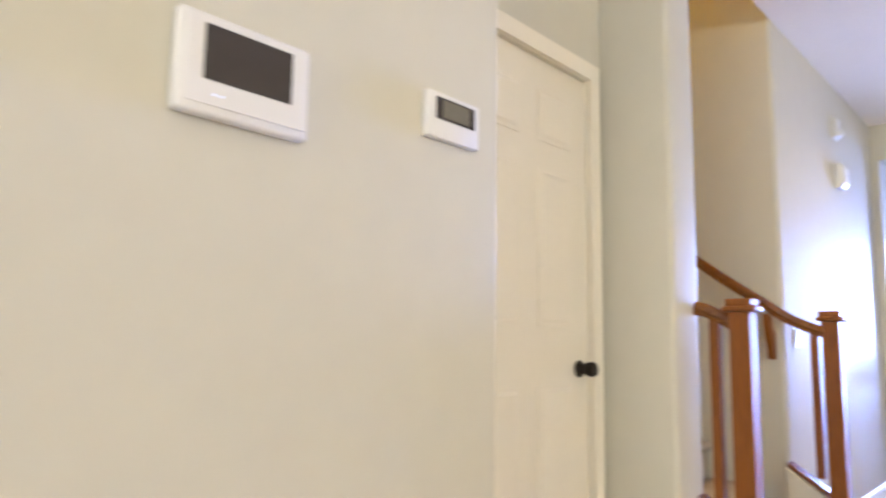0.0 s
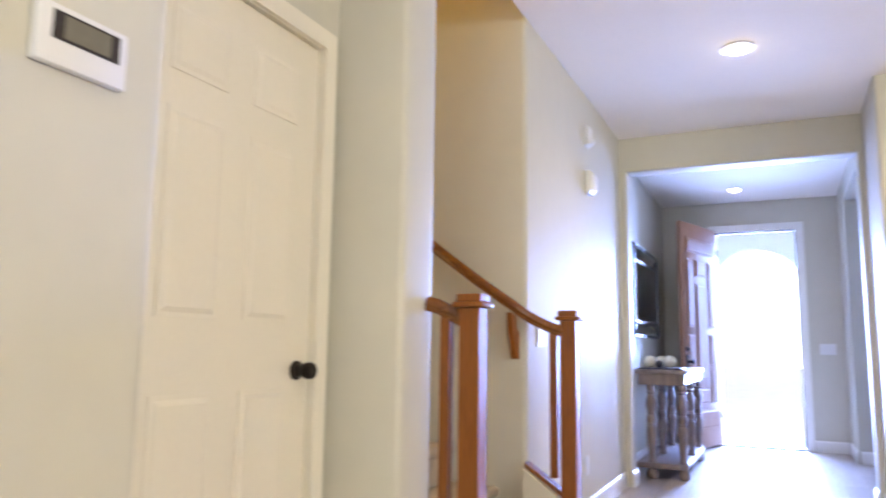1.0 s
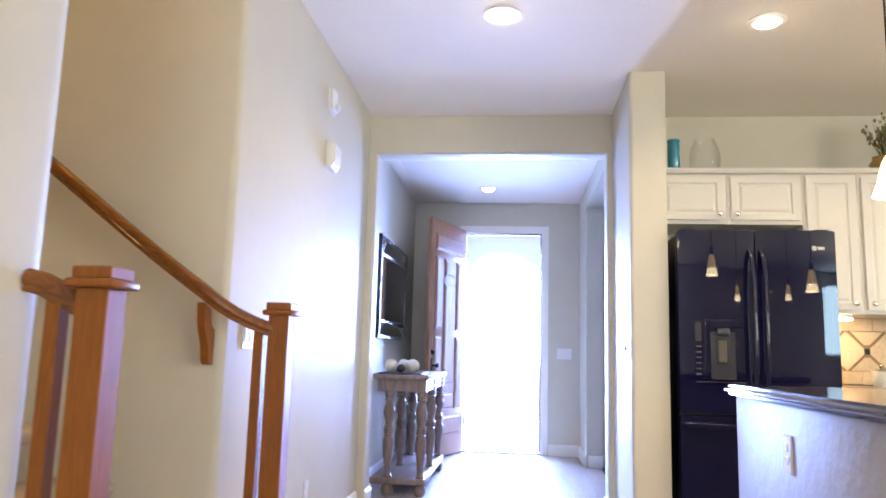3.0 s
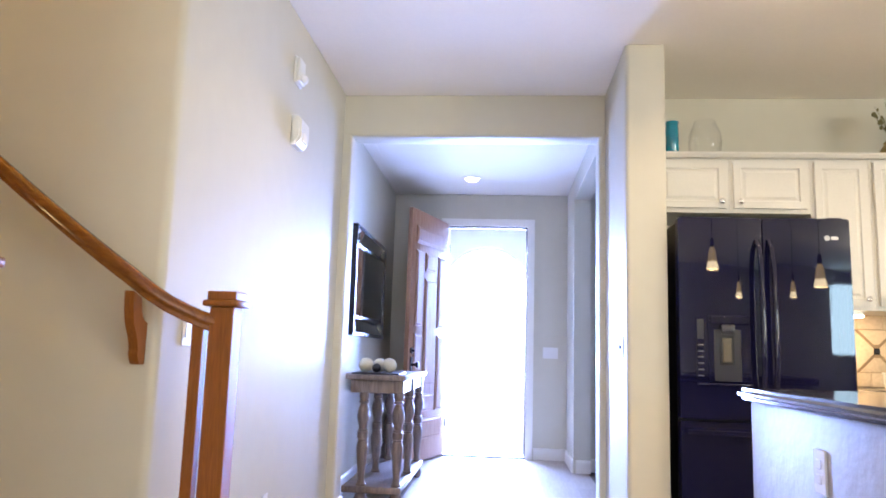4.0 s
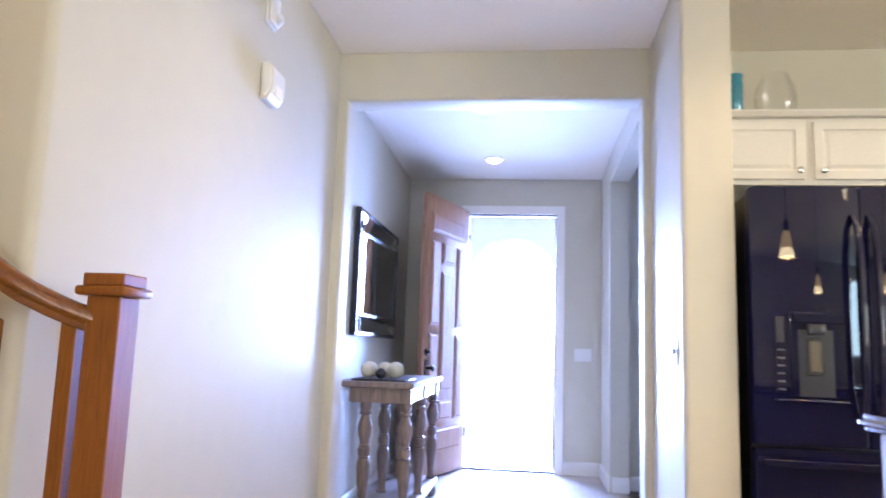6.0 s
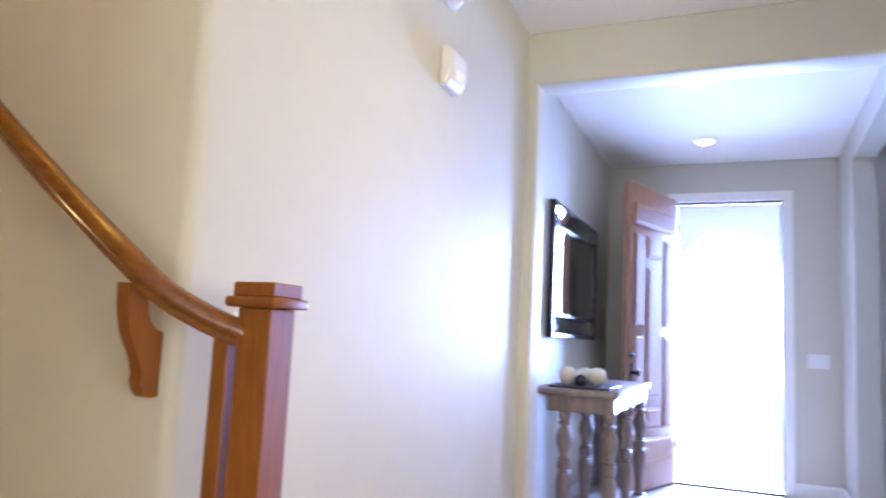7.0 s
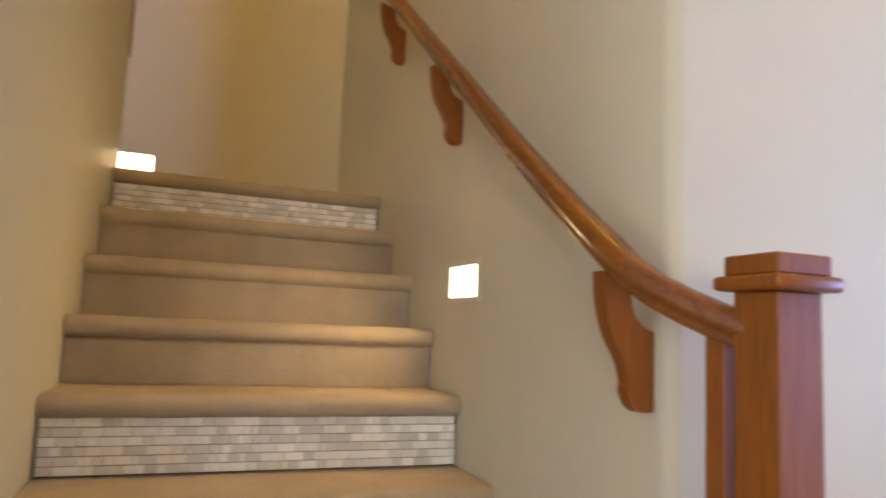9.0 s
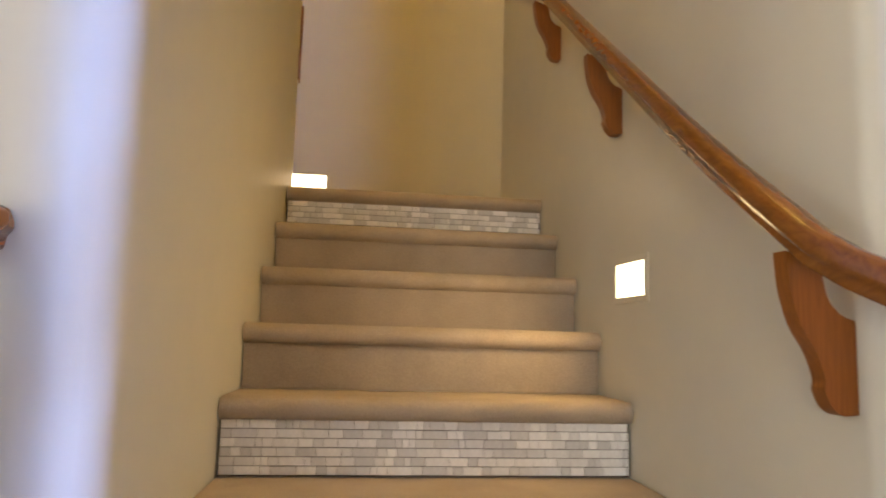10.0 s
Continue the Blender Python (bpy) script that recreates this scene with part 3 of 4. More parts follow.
bm = prism(fillet([(0.0, 2.06, 0.0), (0.03, 2.06, 0.01), (0.055, 2.10, 0.015), (0.055, 2.19, 0.015), (0.03, 2.215, 0.01), (0.0, 2.215, 0)], 4), 4.445, 4.60, "y")
bmesh.ops.bevel(bm, geom=[e for e in bm.edges if abs(e.verts[0].co.y - e.verts[1].co.y) < 1e-6], offset=0.012, segments=2, affect="EDGES")
part("housing", bm, SENSORP, sensor)
part("lens", soft_box(0.044, 0.058, 4.485, 4.56, 2.085, 2.13, 0.004), CEIL, sensor)
chime = thing("door_sensor", (0, 4.5, 2.42), "small white wall sensor under the ceiling", "sensor")
part("back_plate", soft_box(0.0, 0.012, 4.445, 4.56, 2.385, 2.525, 0.004, 2), SENSORP, chime)
part("housing", soft_box(0.013, 0.03, 4.452, 4.553, 2.395, 2.52, 0.008, 3), SENSORP, chime)
part("dome", lathe([(0.026, 0.0), (0.025, 0.008), (0.018, 0.018), (0.006, 0.023)], 4.525, 2.425, 18, z=0.03, axis="x"), WHITEP, chime, "glossy white dome")
plate = thing("light_switch", (0, 3.46, 1.05), "white double light switch plate behind the newel", "light switch")
part("plate", soft_box(0.0, 0.006, 3.40, 3.52, 1.045, 1.165, 0.002, 1), WHITEP, plate)
for y in (3.435, 3.485):
    part("rocker", soft_box(0.006, 0.010, y - 0.017, y + 0.017, 1.072, 1.138, 0.002, 1), WHITEP, plate)
outlet = thing("wall_outlet", (0, 4.40, 0.32), "white outlet low on the hall wall", "outlet")
part("plate", soft_box(0.0, 0.006, 4.365, 4.435, 0.265, 0.38, 0.002, 1), WHITEP, outlet)
for z in (0.30, 0.345):
    part("socket", soft_box(0.006, 0.009, 4.385, 4.415, z - 0.014, z + 0.014, 0.001, 1), WHITEP, outlet)
strike = thing("wall_switch", (1.718, 4.98, 1.1), "small switch plate on the wall end by the fridge", "light switch")
part("plate", soft_box(1.712, 1.718, 4.94, 5.01, 1.05, 1.165, 0.002, 1), WHITEP, strike)
part("toggle", soft_box(1.701, 1.712, 4.97, 4.98, 1.095, 1.12, 0.002, 1), GREYP, strike)

# ---- entry ----
frame_parts = thing("mirror", (-0.09, 7.14, 1.15), "rectangular wall mirror with black frame and mirrored border", "mirror")
MX, y0, y1, z0, z1 = -0.098, 6.47, 7.85, 1.16, 2.03


def border(name, a0, a1, b0, b1, w, xa, xb, mat, label=""):
    for c in ((a0, a1, b0, b0 + w), (a0, a1, b1 - w, b1), (a0, a0 + w, b0 + w, b1 - w), (a1 - w, a1, b0 + w, b1 - w)):
        part(name, soft_box(xa, xb, c[0], c[1], c[2], c[3], 0.003, 1), mat, frame_parts, label)


border("frame_bar", y0, y1, z0, z1, 0.03, MX, MX + 0.045, FRAMEB)
# mirror strips that slope in towards the pane
BO, BI, BW = MX + 0.038, MX + 0.014, 0.105
for s, e in ((z0 + 0.031, 1), (z1 - 0.031, -1)):
    part("border_mirror", prism([(MX + 0.004, s), (BO, s), (BI, s + e * BW), (MX + 0.004, s + e * BW)], y0 + 0.031, y1 - 0.031, "y"), MIRROR, frame_parts, "narrow mirror strip", False)
for s, e in ((y0 + 0.031, 1), (y1 - 0.031, -1)):
    part("border_mirror", prism([(MX + 0.004, s), (BO, s), (BI, s + e * BW), (MX + 0.004, s + e * BW)], z0 + 0.137, z1 - 0.137), MIRROR, frame_parts, "narrow mirror strip", False)
for y in (y0 + 0.137, y1 - 0.137):
    for z in (z0 + 0.084, z1 - 0.084):
        part("divider", soft_box(BI, BI + 0.022, y - 0.006, y + 0.006, z - 0.05, z + 0.05, 0.001, 1), FRAMEB, frame_parts)
part("inner_bar", soft_box(MX + 0.002, MX + 0.018, y0 + 0.137, y0 + 0.159, z0 + 0.137, z1 - 0.137, 0.002, 1), FRAMEB, frame_parts)
part("inner_bar", soft_box(MX + 0.002, MX + 0.06, y1 - 0.159, y1 - 0.137, z0 + 0.137, z1 - 0.137, 0.002, 1), FRAMEB, frame_parts)
for z in (z0 + 0.137, z1 - 0.159):
    part("inner_bar", prism([(MX + 0.002, y0 + 0.1595), (MX + 0.018, y0 + 0.1595), (MX + 0.06, y1 - 0.1595), (MX + 0.002, y1 - 0.1595)], z, z + 0.022), FRAMEB, frame_parts, "", False)
part("mirror_pane", prism([(MX + 0.002, y0 + 0.16), (MX + 0.006, y0 + 0.16), (MX + 0.054, y1 - 0.16), (MX + 0.002, y1 - 0.16)], z0 + 0.16, z1 - 0.16), MIRROR, frame_parts, "clear mirror glass", False)

table = thing("console_table", (0.15, 6.7, 0), "dark wooden console table with turned legs and low shelf", "console table")
TX0, TX1, TY0, TY1 = -0.06, 0.42, 6.04, 7.42
part("tabletop", soft_box(TX0, TX1, TY0, TY1, 0.845, 0.88, 0.007, 2), TABLEWOOD, table)
for a in ((TX0 + 0.09, TX1 - 0.03, TY0 + 0.03, TY0 + 0.05), (TX0 + 0.09, TX1 - 0.03, TY1 - 0.05, TY1 - 0.03), (TX1 - 0.05, TX1 - 0.03, TY0 + 0.05, TY1 - 0.05), (TX0 + 0.09, TX0 + 0.11, TY0 + 0.05, TY1 - 0.05)):
    part("apron", soft_box(*a, 0.755, 0.845, 0.003, 1), TABLEWOOD, table)
part("shelf", soft_box(TX0 + 0.06, TX1 - 0.01, TY0 + 0.01, TY1 - 0.02, 0.085, 0.13, 0.008, 2), TABLEWOOD, table)
LEG = [(0.034, 0.13), (0.036, 0.14), (0.027, 0.15), (0.024, 0.175), (0.026, 0.21), (0.034, 0.28), (0.041, 0.35), (0.042, 0.385), (0.035, 0.42), (0.028, 0.43), (0.036, 0.438), (0.030, 0.446), (0.037, 0.448), (0.038, 0.49), (0.030, 0.494), (0.035, 0.502), (0.026, 0.512), (0.030, 0.535), (0.042, 0.575), (0.045, 0.605), (0.038, 0.64), (0.026, 0.672), (0.025, 0.682), (0.036, 0.69), (0.036, 0.698), (0.027, 0.706), (0.034, 0.725), (0.035, 0.74), (0.029, 0.757)]
for x in (TX0 + 0.185, TX1 - 0.05):
    for y in (TY0 + 0.06, 6.68, TY1 - 0.12):
        part("leg", lathe(LEG, x, y, 18), TABLEWOOD, table)
        part("leg_block", soft_box(x - 0.034, x + 0.034, y - 0.034, y + 0.034, 0.756, 0.844, 0.003, 1), TABLEWOOD, table)
        if y != 6.68:
            part("bun_foot", lathe([(0.03, 0.0), (0.043, 0.02), (0.045, 0.045), (0.036, 0.07), (0.028, 0.086)], x, y, 18), TABLEWOOD, table)
tray = thing("tray", (0.2, 6.3, 0.88), "flat black tray on the console table", "tray")
part("tray_plate", soft_box(0.02, 0.36, 6.12, 6.5, 0.8805, 0.893, 0.004, 1), DARKB, tray)


def ball(x, y, r, mat, label):
    ob = thing("decorative_ball", (x, y, 0.893), label, "decorative ball", "balls on the console table")
    bm = bmesh.new()
    bmesh.ops.create_icosphere(bm, subdivisions=3, radius=r)
    for v in bm.verts:
        v.co *= 1 + 0.035 * noise.noise(v.co * 55)
        v.co += Vector((x, y, 0.893 + r * 0.99))
    part("ball", bm, mat, ob)


ball(0.10, 6.25, 0.052, CREAMB, "rough cream decorative ball on a black tray")
ball(0.185, 6.34, 0.050, CREAMB, "rough cream decorative ball on a black tray")
ball(0.265, 6.28, 0.052, CREAMB, "rough cream decorative ball on a black tray")
ball(0.185, 6.20, 0.033, DARKB, "small dark decorative ball on a black tray")

# front door: frame, casing, threshold and open leaf
cas = bmesh.new()
for a, b, c, d in ((0.412, 0.47, 0, 2.475), (1.345, 1.403, 0, 2.475), (0.47, 1.345, 2.415, 2.475)):
    box(cas, a, b, 8.584, 8.601, c, d)
for a, b, c, d in ((0.47, 0.488, 0, 2.415), (1.327, 1.345, 0, 2.415), (0.488, 1.327, 2.397, 2.415)):
    box(cas, a, b, 8.584, 8.76, c, d)
structure("trim_front_door", cas, TRIM, "white casing and frame of the front door", "door casing", False)
structure("threshold", soft_box(0.47, 1.345, 8.60, 8.78, -0.003, 0.018, 0.004, 1), BRONZE, "dark metal threshold of the front door", "threshold")
# Dark strips stand in for shade along the frame's top and right side.
structure("frame_shadow_strip", box(box(bmesh.new(), 0.488, 1.327, 8.63, 8.645, 2.378, 2.396), 1.314, 1.3265, 8.63, 8.645, 0.02, 2.378), BRONZE, "dark strip drawn for the shadow line inside the front door frame", "door seal", False)

fdoor = thing("front_door", (0.0, 0.0, 0.0), "tall reddish-brown panelled wooden front door, swung wide open", "door")
W = 0.92
leafm = part("leaf", soft_box(-0.045, 0.0, -W, 0.0, 0.02, 2.415, 0.004), DOORWOOD, fdoor)
rows = [(-W + 0.10, -0.10, 2.09, 2.26), (-W + 0.10, -0.10, 0.22, 0.42)]
for a, b in ((-W + 0.10, -W + 0.27), (-W + 0.65, -W + 0.82)):
    rows += [(a, b, 1.29, 2.02), (a, b, 0.48, 1.22)]
for z0p, z1p in ((1.84, 2.02), (0.73, 1.76), (0.48, 0.65)):
    rows.append((-W + 0.33, -W + 0.59, z0p, z1p))
panelled(0.0, 0, 0, 0, 0, rows, DOORWOOD, fdoor, 0.010)
part("deadbolt", lathe([(0.03, 0.0), (0.03, 0.012), (0.012, 0.016), (0.010, 0.035)], -W + 0.065, 1.06, 16, z=0.0, axis="x"), BRONZE, fdoor, "dark bronze deadbolt")
part("handle_plate", soft_box(0.0, 0.012, -W + 0.04, -W + 0.09, 0.82, 1.0, 0.004, 1), BRONZE, fdoor, "dark bronze handle plate")
part("handle", lathe([(0.012, 0.0), (0.012, 0.04), (0.028, 0.05), (0.03, 0.06), (0.015, 0.07)], -W + 0.065, 0.93, 16, z=0.012, axis="x"), BRONZE, fdoor, "dark bronze knob")
for z in (0.3, 1.2, 2.1):
    part("hinge", lathe([(0.008, 0.0), (0.008, 0.09)], 0.008, 0.006, 10, z=z), BLACKM, fdoor, "dark hinge")
fdoor.matrix_basis = pose(0.49, 8.575, 0, 0, 0, -17.5)

swp = thing("light_switch", (1.577, 8.60, 1.02), "white triple light switch plate beside the front door", "light switch")
part("plate", soft_box(1.50, 1.655, 8.595, 8.601, 1.02, 1.135, 0.002, 1), WHITEP, swp)
for i in range(3):
    part("rocker", soft_box(1.528 + i * 0.046 - 0.016, 1.528 + i * 0.046 + 0.016, 8.591, 8.595, 1.045, 1.11, 0.001, 1), WHITEP, swp)

# porch with an arched opening, and a glowing slab for the overbright outdoors
arch = bmesh.new()
PX0, PX1, PC = 0.33, 1.40, 0.865
out = [(-1.2, -0.1), (-1.2, 3.4), (3.0, 3.4), (3.0, -0.1), (PX1, -0.1)]
out += [(PC + (PX1 - PC) * math.cos(a), 1.93 + (PX1 - PC) * 0.9 * math.sin(a)) for a in [math.pi * i / 24 for i in range(25)]]
out += [(PX0, -0.1)]
structure("wall_porch", prism(out, 10.2, 10.45, "y"), PORCH, "pale plaster porch wall with an arched opening", "wall", False)
# Unseen wall added on one side to keep sky light off the arch wall.
structure("wall_porch_shade", box(bmesh.new(), 3.0, 3.15, 8.752, 10.198, -0.06, 3.4), PORCH, "unseen porch side wall added to shade the arch wall", "wall", False)
structure("ceiling_porch", box(bmesh.new(), -1.35, 3.15, 8.76, 10.5, 3.402, 3.5), PORCH, "pale porch ceiling", "ceiling", False)
structure("roof", box(bmesh.new(), -3.4, 7.3, -4.7, 8.9, 5.45, 5.6), PORCH, "plain roof slab over the house", "roof", False)
structure("backdrop", box(bmesh.new(), -30, 32, 60, 60.2, -0.06, 12), BACKDROP, "glowing slab standing in for the bright outdoors", "backdrop", False)

# ---- kitchen ----
fridge = thing("refrigerator", (2.39, 5.1, 0), "glossy black French-door refrigerator with water dispenser", "refrigerator")
FX0, FX1, FY = 1.962, 2.803, 4.735
part("body", soft_box(FX0 + 0.005, FX1 - 0.005, FY + 0.075, 5.62, 0.02, 1.76, 0.006, 1), BLACKM, fridge)
SPLIT = 2.378


def bowed(x0, x1, z0, z1):
    """A door whose front bows slightly outwards."""
    pts = [(x0, FY + 0.07)] + [(x0 + (x1 - x0) * i / 16, FY + 0.009 * (i / 8 - 1) ** 2) for i in range(17)] + [(x1, FY + 0.07)]
    bm = prism(pts, z0, z1)
    bmesh.ops.bevel(bm, geom=[e for e in bm.edges if abs(e.verts[0].co.z - e.verts[1].co.z) < 1e-6], offset=0.006, segments=2, affect="EDGES")
    return bm


ldoor = part("door", bowed(FX0, SPLIT - 0.003, 0.765, 1.775), BLACKG, fridge)
rdoor = part("door", bowed(SPLIT + 0.003, FX1, 0.765, 1.775), BLACKG, fridge)
drawer = part("freezer_drawer", bowed(FX0, FX1, 0.05, 0.752), BLACKG, fridge)


def bar_handle(x, parent):
    pts = [(x, FY + 0.005, 0.86), (x, FY - 0.035, 0.90), (x, FY - 0.055, 1.0), (x, FY - 0.06, 1.25), (x, FY - 0.055, 1.50), (x, FY - 0.035, 1.61), (x, FY + 0.005, 1.66)]
    bm, rings = bmesh.new(), []
    for p in pts:
        rings.append([bm.verts.new((p[0] + 0.013 * math.cos(a), p[1] + 0.012 * math.sin(a), p[2])) for a in [2 * math.pi * i / 12 for i in range(12)]])
    for a, b in zip(rings, rings[1:]):
        for k in range(12):
            bm.faces.new((a[k], a[(k + 1) % 12], b[(k + 1) % 12], b[k]))
    bm.faces.new(rings[0])
    bm.faces.new(rings[-1])
    bmesh.ops.recalc_face_normals(bm, faces=bm.faces[:])
    part("handle", bm, BLACKG, parent, "curved glossy black handle")


bar_handle(SPLIT - 0.03, ldoor)
bar_handle(SPLIT + 0.03, rdoor)
part("handle", sweep([(FX0 + 0.02, FY - 0.03, 0.705), (FX0 + 0.3, FY - 0.045, 0.705), (FX1 - 0.3, FY - 0.045, 0.705), (FX1 - 0.08, FY - 0.03, 0.705)], fillet([(-0.012, -0.014, 0.005), (0.012, -0.014, 0.005), (0.012, 0.014, 0.005), (-0.012, 0.014, 0.005)], 3)), BLACKG, drawer, "horizontal glossy black handle")
for x in (FX0 + 0.1, FX1 - 0.1):
    part("handle_mount", soft_box(x - 0.012, x + 0.012, FY - 0.035, FY + 0.01, 0.693, 0.717, 0.003, 1), BLACKG, drawer)
# dispenser
DX0, DX1, DZ0, DZ1 = 2.043, 2.303, 0.945, 1.275
part("dispenser_frame", soft_box(2.098, DX1, FY - 0.006, FY + 0.004, DZ0, DZ1, 0.003, 1), BLACKG, ldoor, "black dispenser surround")
part("dispenser_niche", soft_box(2.125, 2.255, FY - 0.009, FY, DZ0 + 0.005, DZ1 - 0.07, 0.002, 1), GREYP, ldoor, "grey dispenser niche")
part("dispenser_hood", soft_box(2.11, 2.295, FY - 0.018, FY - 0.004, DZ1 - 0.045, DZ1 - 0.004, 0.004, 1), BLACKG, ldoor, "glossy black hood")
part("dispenser_ledge", soft_box(2.043, DX1, FY - 0.02, FY - 0.002, DZ0 - 0.016, DZ0 - 0.004, 0.004, 2), BLACKG, ldoor, "glossy black drip ledge")
part("paddle_frame", soft_box(2.152, 2.219, FY - 0.014, FY - 0.008, 1.03, 1.175, 0.003, 1), BLACKM, ldoor, "black paddle surround")
part("dispenser_spout", soft_box(2.158, 2.222, FY - 0.03, FY - 0.008, 1.187, 1.228, 0.006, 2), GREYP, ldoor)
part("dispenser_paddle", soft_box(2.163, 2.208, FY - 0.018, FY - 0.008, 1.043, 1.163, 0.004, 1), PADDLE, ldoor, "grey dispenser paddle")
part("control_strip", soft_box(2.041, 2.081, FY - 0.004, FY + 0.004, 0.96, 1.265, 0.003, 1), BLACKG, ldoor, "glossy black control strip")
part("control_display", soft_box(2.045, 2.077, FY - 0.006, FY - 0.003, 1.155, 1.255, 0.002, 1), GREYP, ldoor, "grey display window")
for i in range(6):
    part("control_button", soft_box(2.047, 2.075, FY - 0.007, FY - 0.003, 0.972 + i * 0.03, 0.98 + i * 0.03, 0.002, 1), GREYB, ldoor)
part("badge", lathe([(0.014, 0.0), (0.014, -0.002)], 2.69, 1.675, 18, z=FY + 0.003, axis="y"), CHROME, rdoor, "round metal badge")
part("badge_bar", soft_box(2.708, 2.745, FY + 0.001, FY + 0.006, 1.666, 1.684, 0.001, 1), CHROME, rdoor, "small metal badge bar")
for x in (FX0 + 0.06, FX1 - 0.06):
    part("hinge_cover", soft_box(x - 0.04, x + 0.04, FY + 0.03, FY + 0.12, 1.762, 1.785, 0.005, 1), BLACKM, fridge)

CY = 5.2


def cabinet(x0, x1, z0, z1, knob_side, back=5.655, front=CY, knob_low=True):
    ob = thing("upper_cabinet" if z0 > 1 else "base_cabinet", ((x0 + x1) / 2, back, z0), "cream painted cabinet with raised-panel door and round knob", "cabinet", "kitchen cabinets")
    part("body", box(bmesh.new(), x0 + 0.001, x1 - 0.001, front + 0.022, back, z0, z1), CAB, ob, "", False)
    a, b, c, d = x0 + 0.022, x1 - 0.022, z0 + 0.025, z1 - 0.02
    bm = box(bmesh.new(), a, b, front, front + 0.021, c, d)
    bm.faces.ensure_lookup_table()
    top = [f for f in bm.faces if abs(f.calc_center_median().y - front) < 1e-5]
    bmesh.ops.inset_region(bm, faces=top, thickness=0.004, depth=0.003)
    bmesh.ops.inset_region(bm, faces=top, thickness=0.055, depth=0.0)
    bmesh.ops.inset_region(bm, faces=top, thickness=0.008, depth=-0.008)
    bmesh.ops.inset_region(bm, faces=top, thickness=0.012, depth=0.0)
    bmesh.ops.inset_region(bm, faces=top, thickness=0.02, depth=0.007)
    dr = part("door", bm, CAB, ob, "", False)
    kx = b - 0.03 if knob_side > 0 else a + 0.03
    kz = c + 0.035 if knob_low else d - 0.035
    part("knob", lathe([(0.008, 0.004), (0.006, -0.012), (0.015, -0.018), (0.016, -0.026), (0.008, -0.031)], kx, kz, 16, z=front - 0.003, axis="y"), CHROME, dr, "round chrome knob")
    return ob


cabinet(1.93, 2.37, 1.895, 2.215, 1)
cabinet(2.37, 2.82, 1.895, 2.215, -1)
cabinet(2.82, 3.145, 1.352, 2.215, 1)
cabinet(3.145, 3.50, 1.352, 2.215, -1)
cabinet(3.50, 3.95, 1.352, 2.215, -1)
crown = thing("crown_moulding", (2.9, 5.2, 2.215), "cream crown moulding along the cabinet tops", "moulding")
part("moulding", prism([(CY - 0.028, 2.245), (CY - 0.028, 2.236), (CY - 0.012, 2.216), (5.655, 2.216), (5.655, 2.24), (CY, 2.245)], 1.93, 3.95, "x"), CAB, crown, "", False)
cabinet(2.87, 3.35, 0.02, 0.88, 1, front=5.04, knob_low=False)
cabinet(3.35, 3.95, 0.02, 0.88, 1, front=5.04, knob_low=False)
counter = thing("kitchen_counter", (3.4, 5.3, 0.88), "dark granite worktop along the kitchen wall", "worktop")
part("slab", soft_box(2.86, 3.97, 5.0, 5.655, 0.881, 0.92, 0.008, 2), GRANITE, counter)
ucl = thing("under_cabinet_light", (3.1, 5.4, 1.35), "glowing warm light strip under the wall cabinet", "light")
part("housing", soft_box(2.95, 3.12, 5.30, 5.36, 1.328, 1.351, 0.003, 1), WHITEP, ucl)
part("lens", soft_box(2.955, 3.115, 5.293, 5.355, 1.318, 1.329, 0.002, 1), LAMPGLOW, ucl, "glowing lens")
lamp("under_cabinet_lamp", "AREA", look((3.05, 5.4, 1.31), (3.05, 5.55, 0.9)), 4.0, WARM, size=(0.3, 0.06))

# travertine splashback: two straight courses with a diagonal field between them
splash = structure("splashback", box(bmesh.new(), 2.85, 3.97, 5.646, 5.659, 0.92, 1.352), SPLASHG, "travertine tile splashback with diagonal tiles and small insets", "splashback", False)
for row, (za, zb) in enumerate(((0.923, 1.005), (1.268, 1.35))):
    x = 2.855 - 0.07 * row
    while x < 3.95:
        bm = soft_box(max(x, 2.853), min(x + 0.147, 3.968), 5.638, 5.647, za, zb, 0.002, 1)
        part("tile", bm, SPLASH, splash, "", False)
        x += 0.15
for i in range(7):
    cx = 2.96 + i * 0.256
    r = 0.126
    if cx - r < 3.9:
        part("tile", prism([(cx - r, 1.1365), (cx, 1.1365 - r), (cx + r, 1.1365), (cx, 1.1365 + r)], 5.638, 5.647, "y"), SPLASH, splash, "", False)
        q = cx + 0.128
        for s in (1, -1):
            part("tile", prism([(q - 0.102, 1.1365 + s * 0.127), (q + 0.102, 1.1365 + s * 0.127), (q + 0.015, 1.1365 + s * 0.04), (q - 0.015, 1.1365 + s * 0.04)], 5.638, 5.647, "y"), SPLASH, splash, "", False)
        part("inset_tile", soft_box(q - 0.018, q + 0.018, 5.634, 5.647, 1.1185, 1.1545, 0.003, 1), BRONZE, splash, "small dark metal inset", False)
cup = thing("container", (3.32, 5.42, 0.92), "small white container standing on the kitchen counter", "container")
part("bowl", lathe([(0.04, 0.0), (0.052, 0.03), (0.056, 0.09), (0.05, 0.092), (0.046, 0.03)], 3.32, 5.42, 20, z=0.9205), WHITEP, cup)
part("lid_knob", lathe([(0.045, 0.0), (0.03, 0.012), (0.008, 0.02), (0.012, 0.035), (0.005, 0.045)], 3.32, 5.42, 16, z=1.0125), CHROME, cup)

# things on the cabinets
vase = thing("vase", (2.06, 5.33, 2.245), "turquoise glass cylinder vase on the cabinet", "vase")
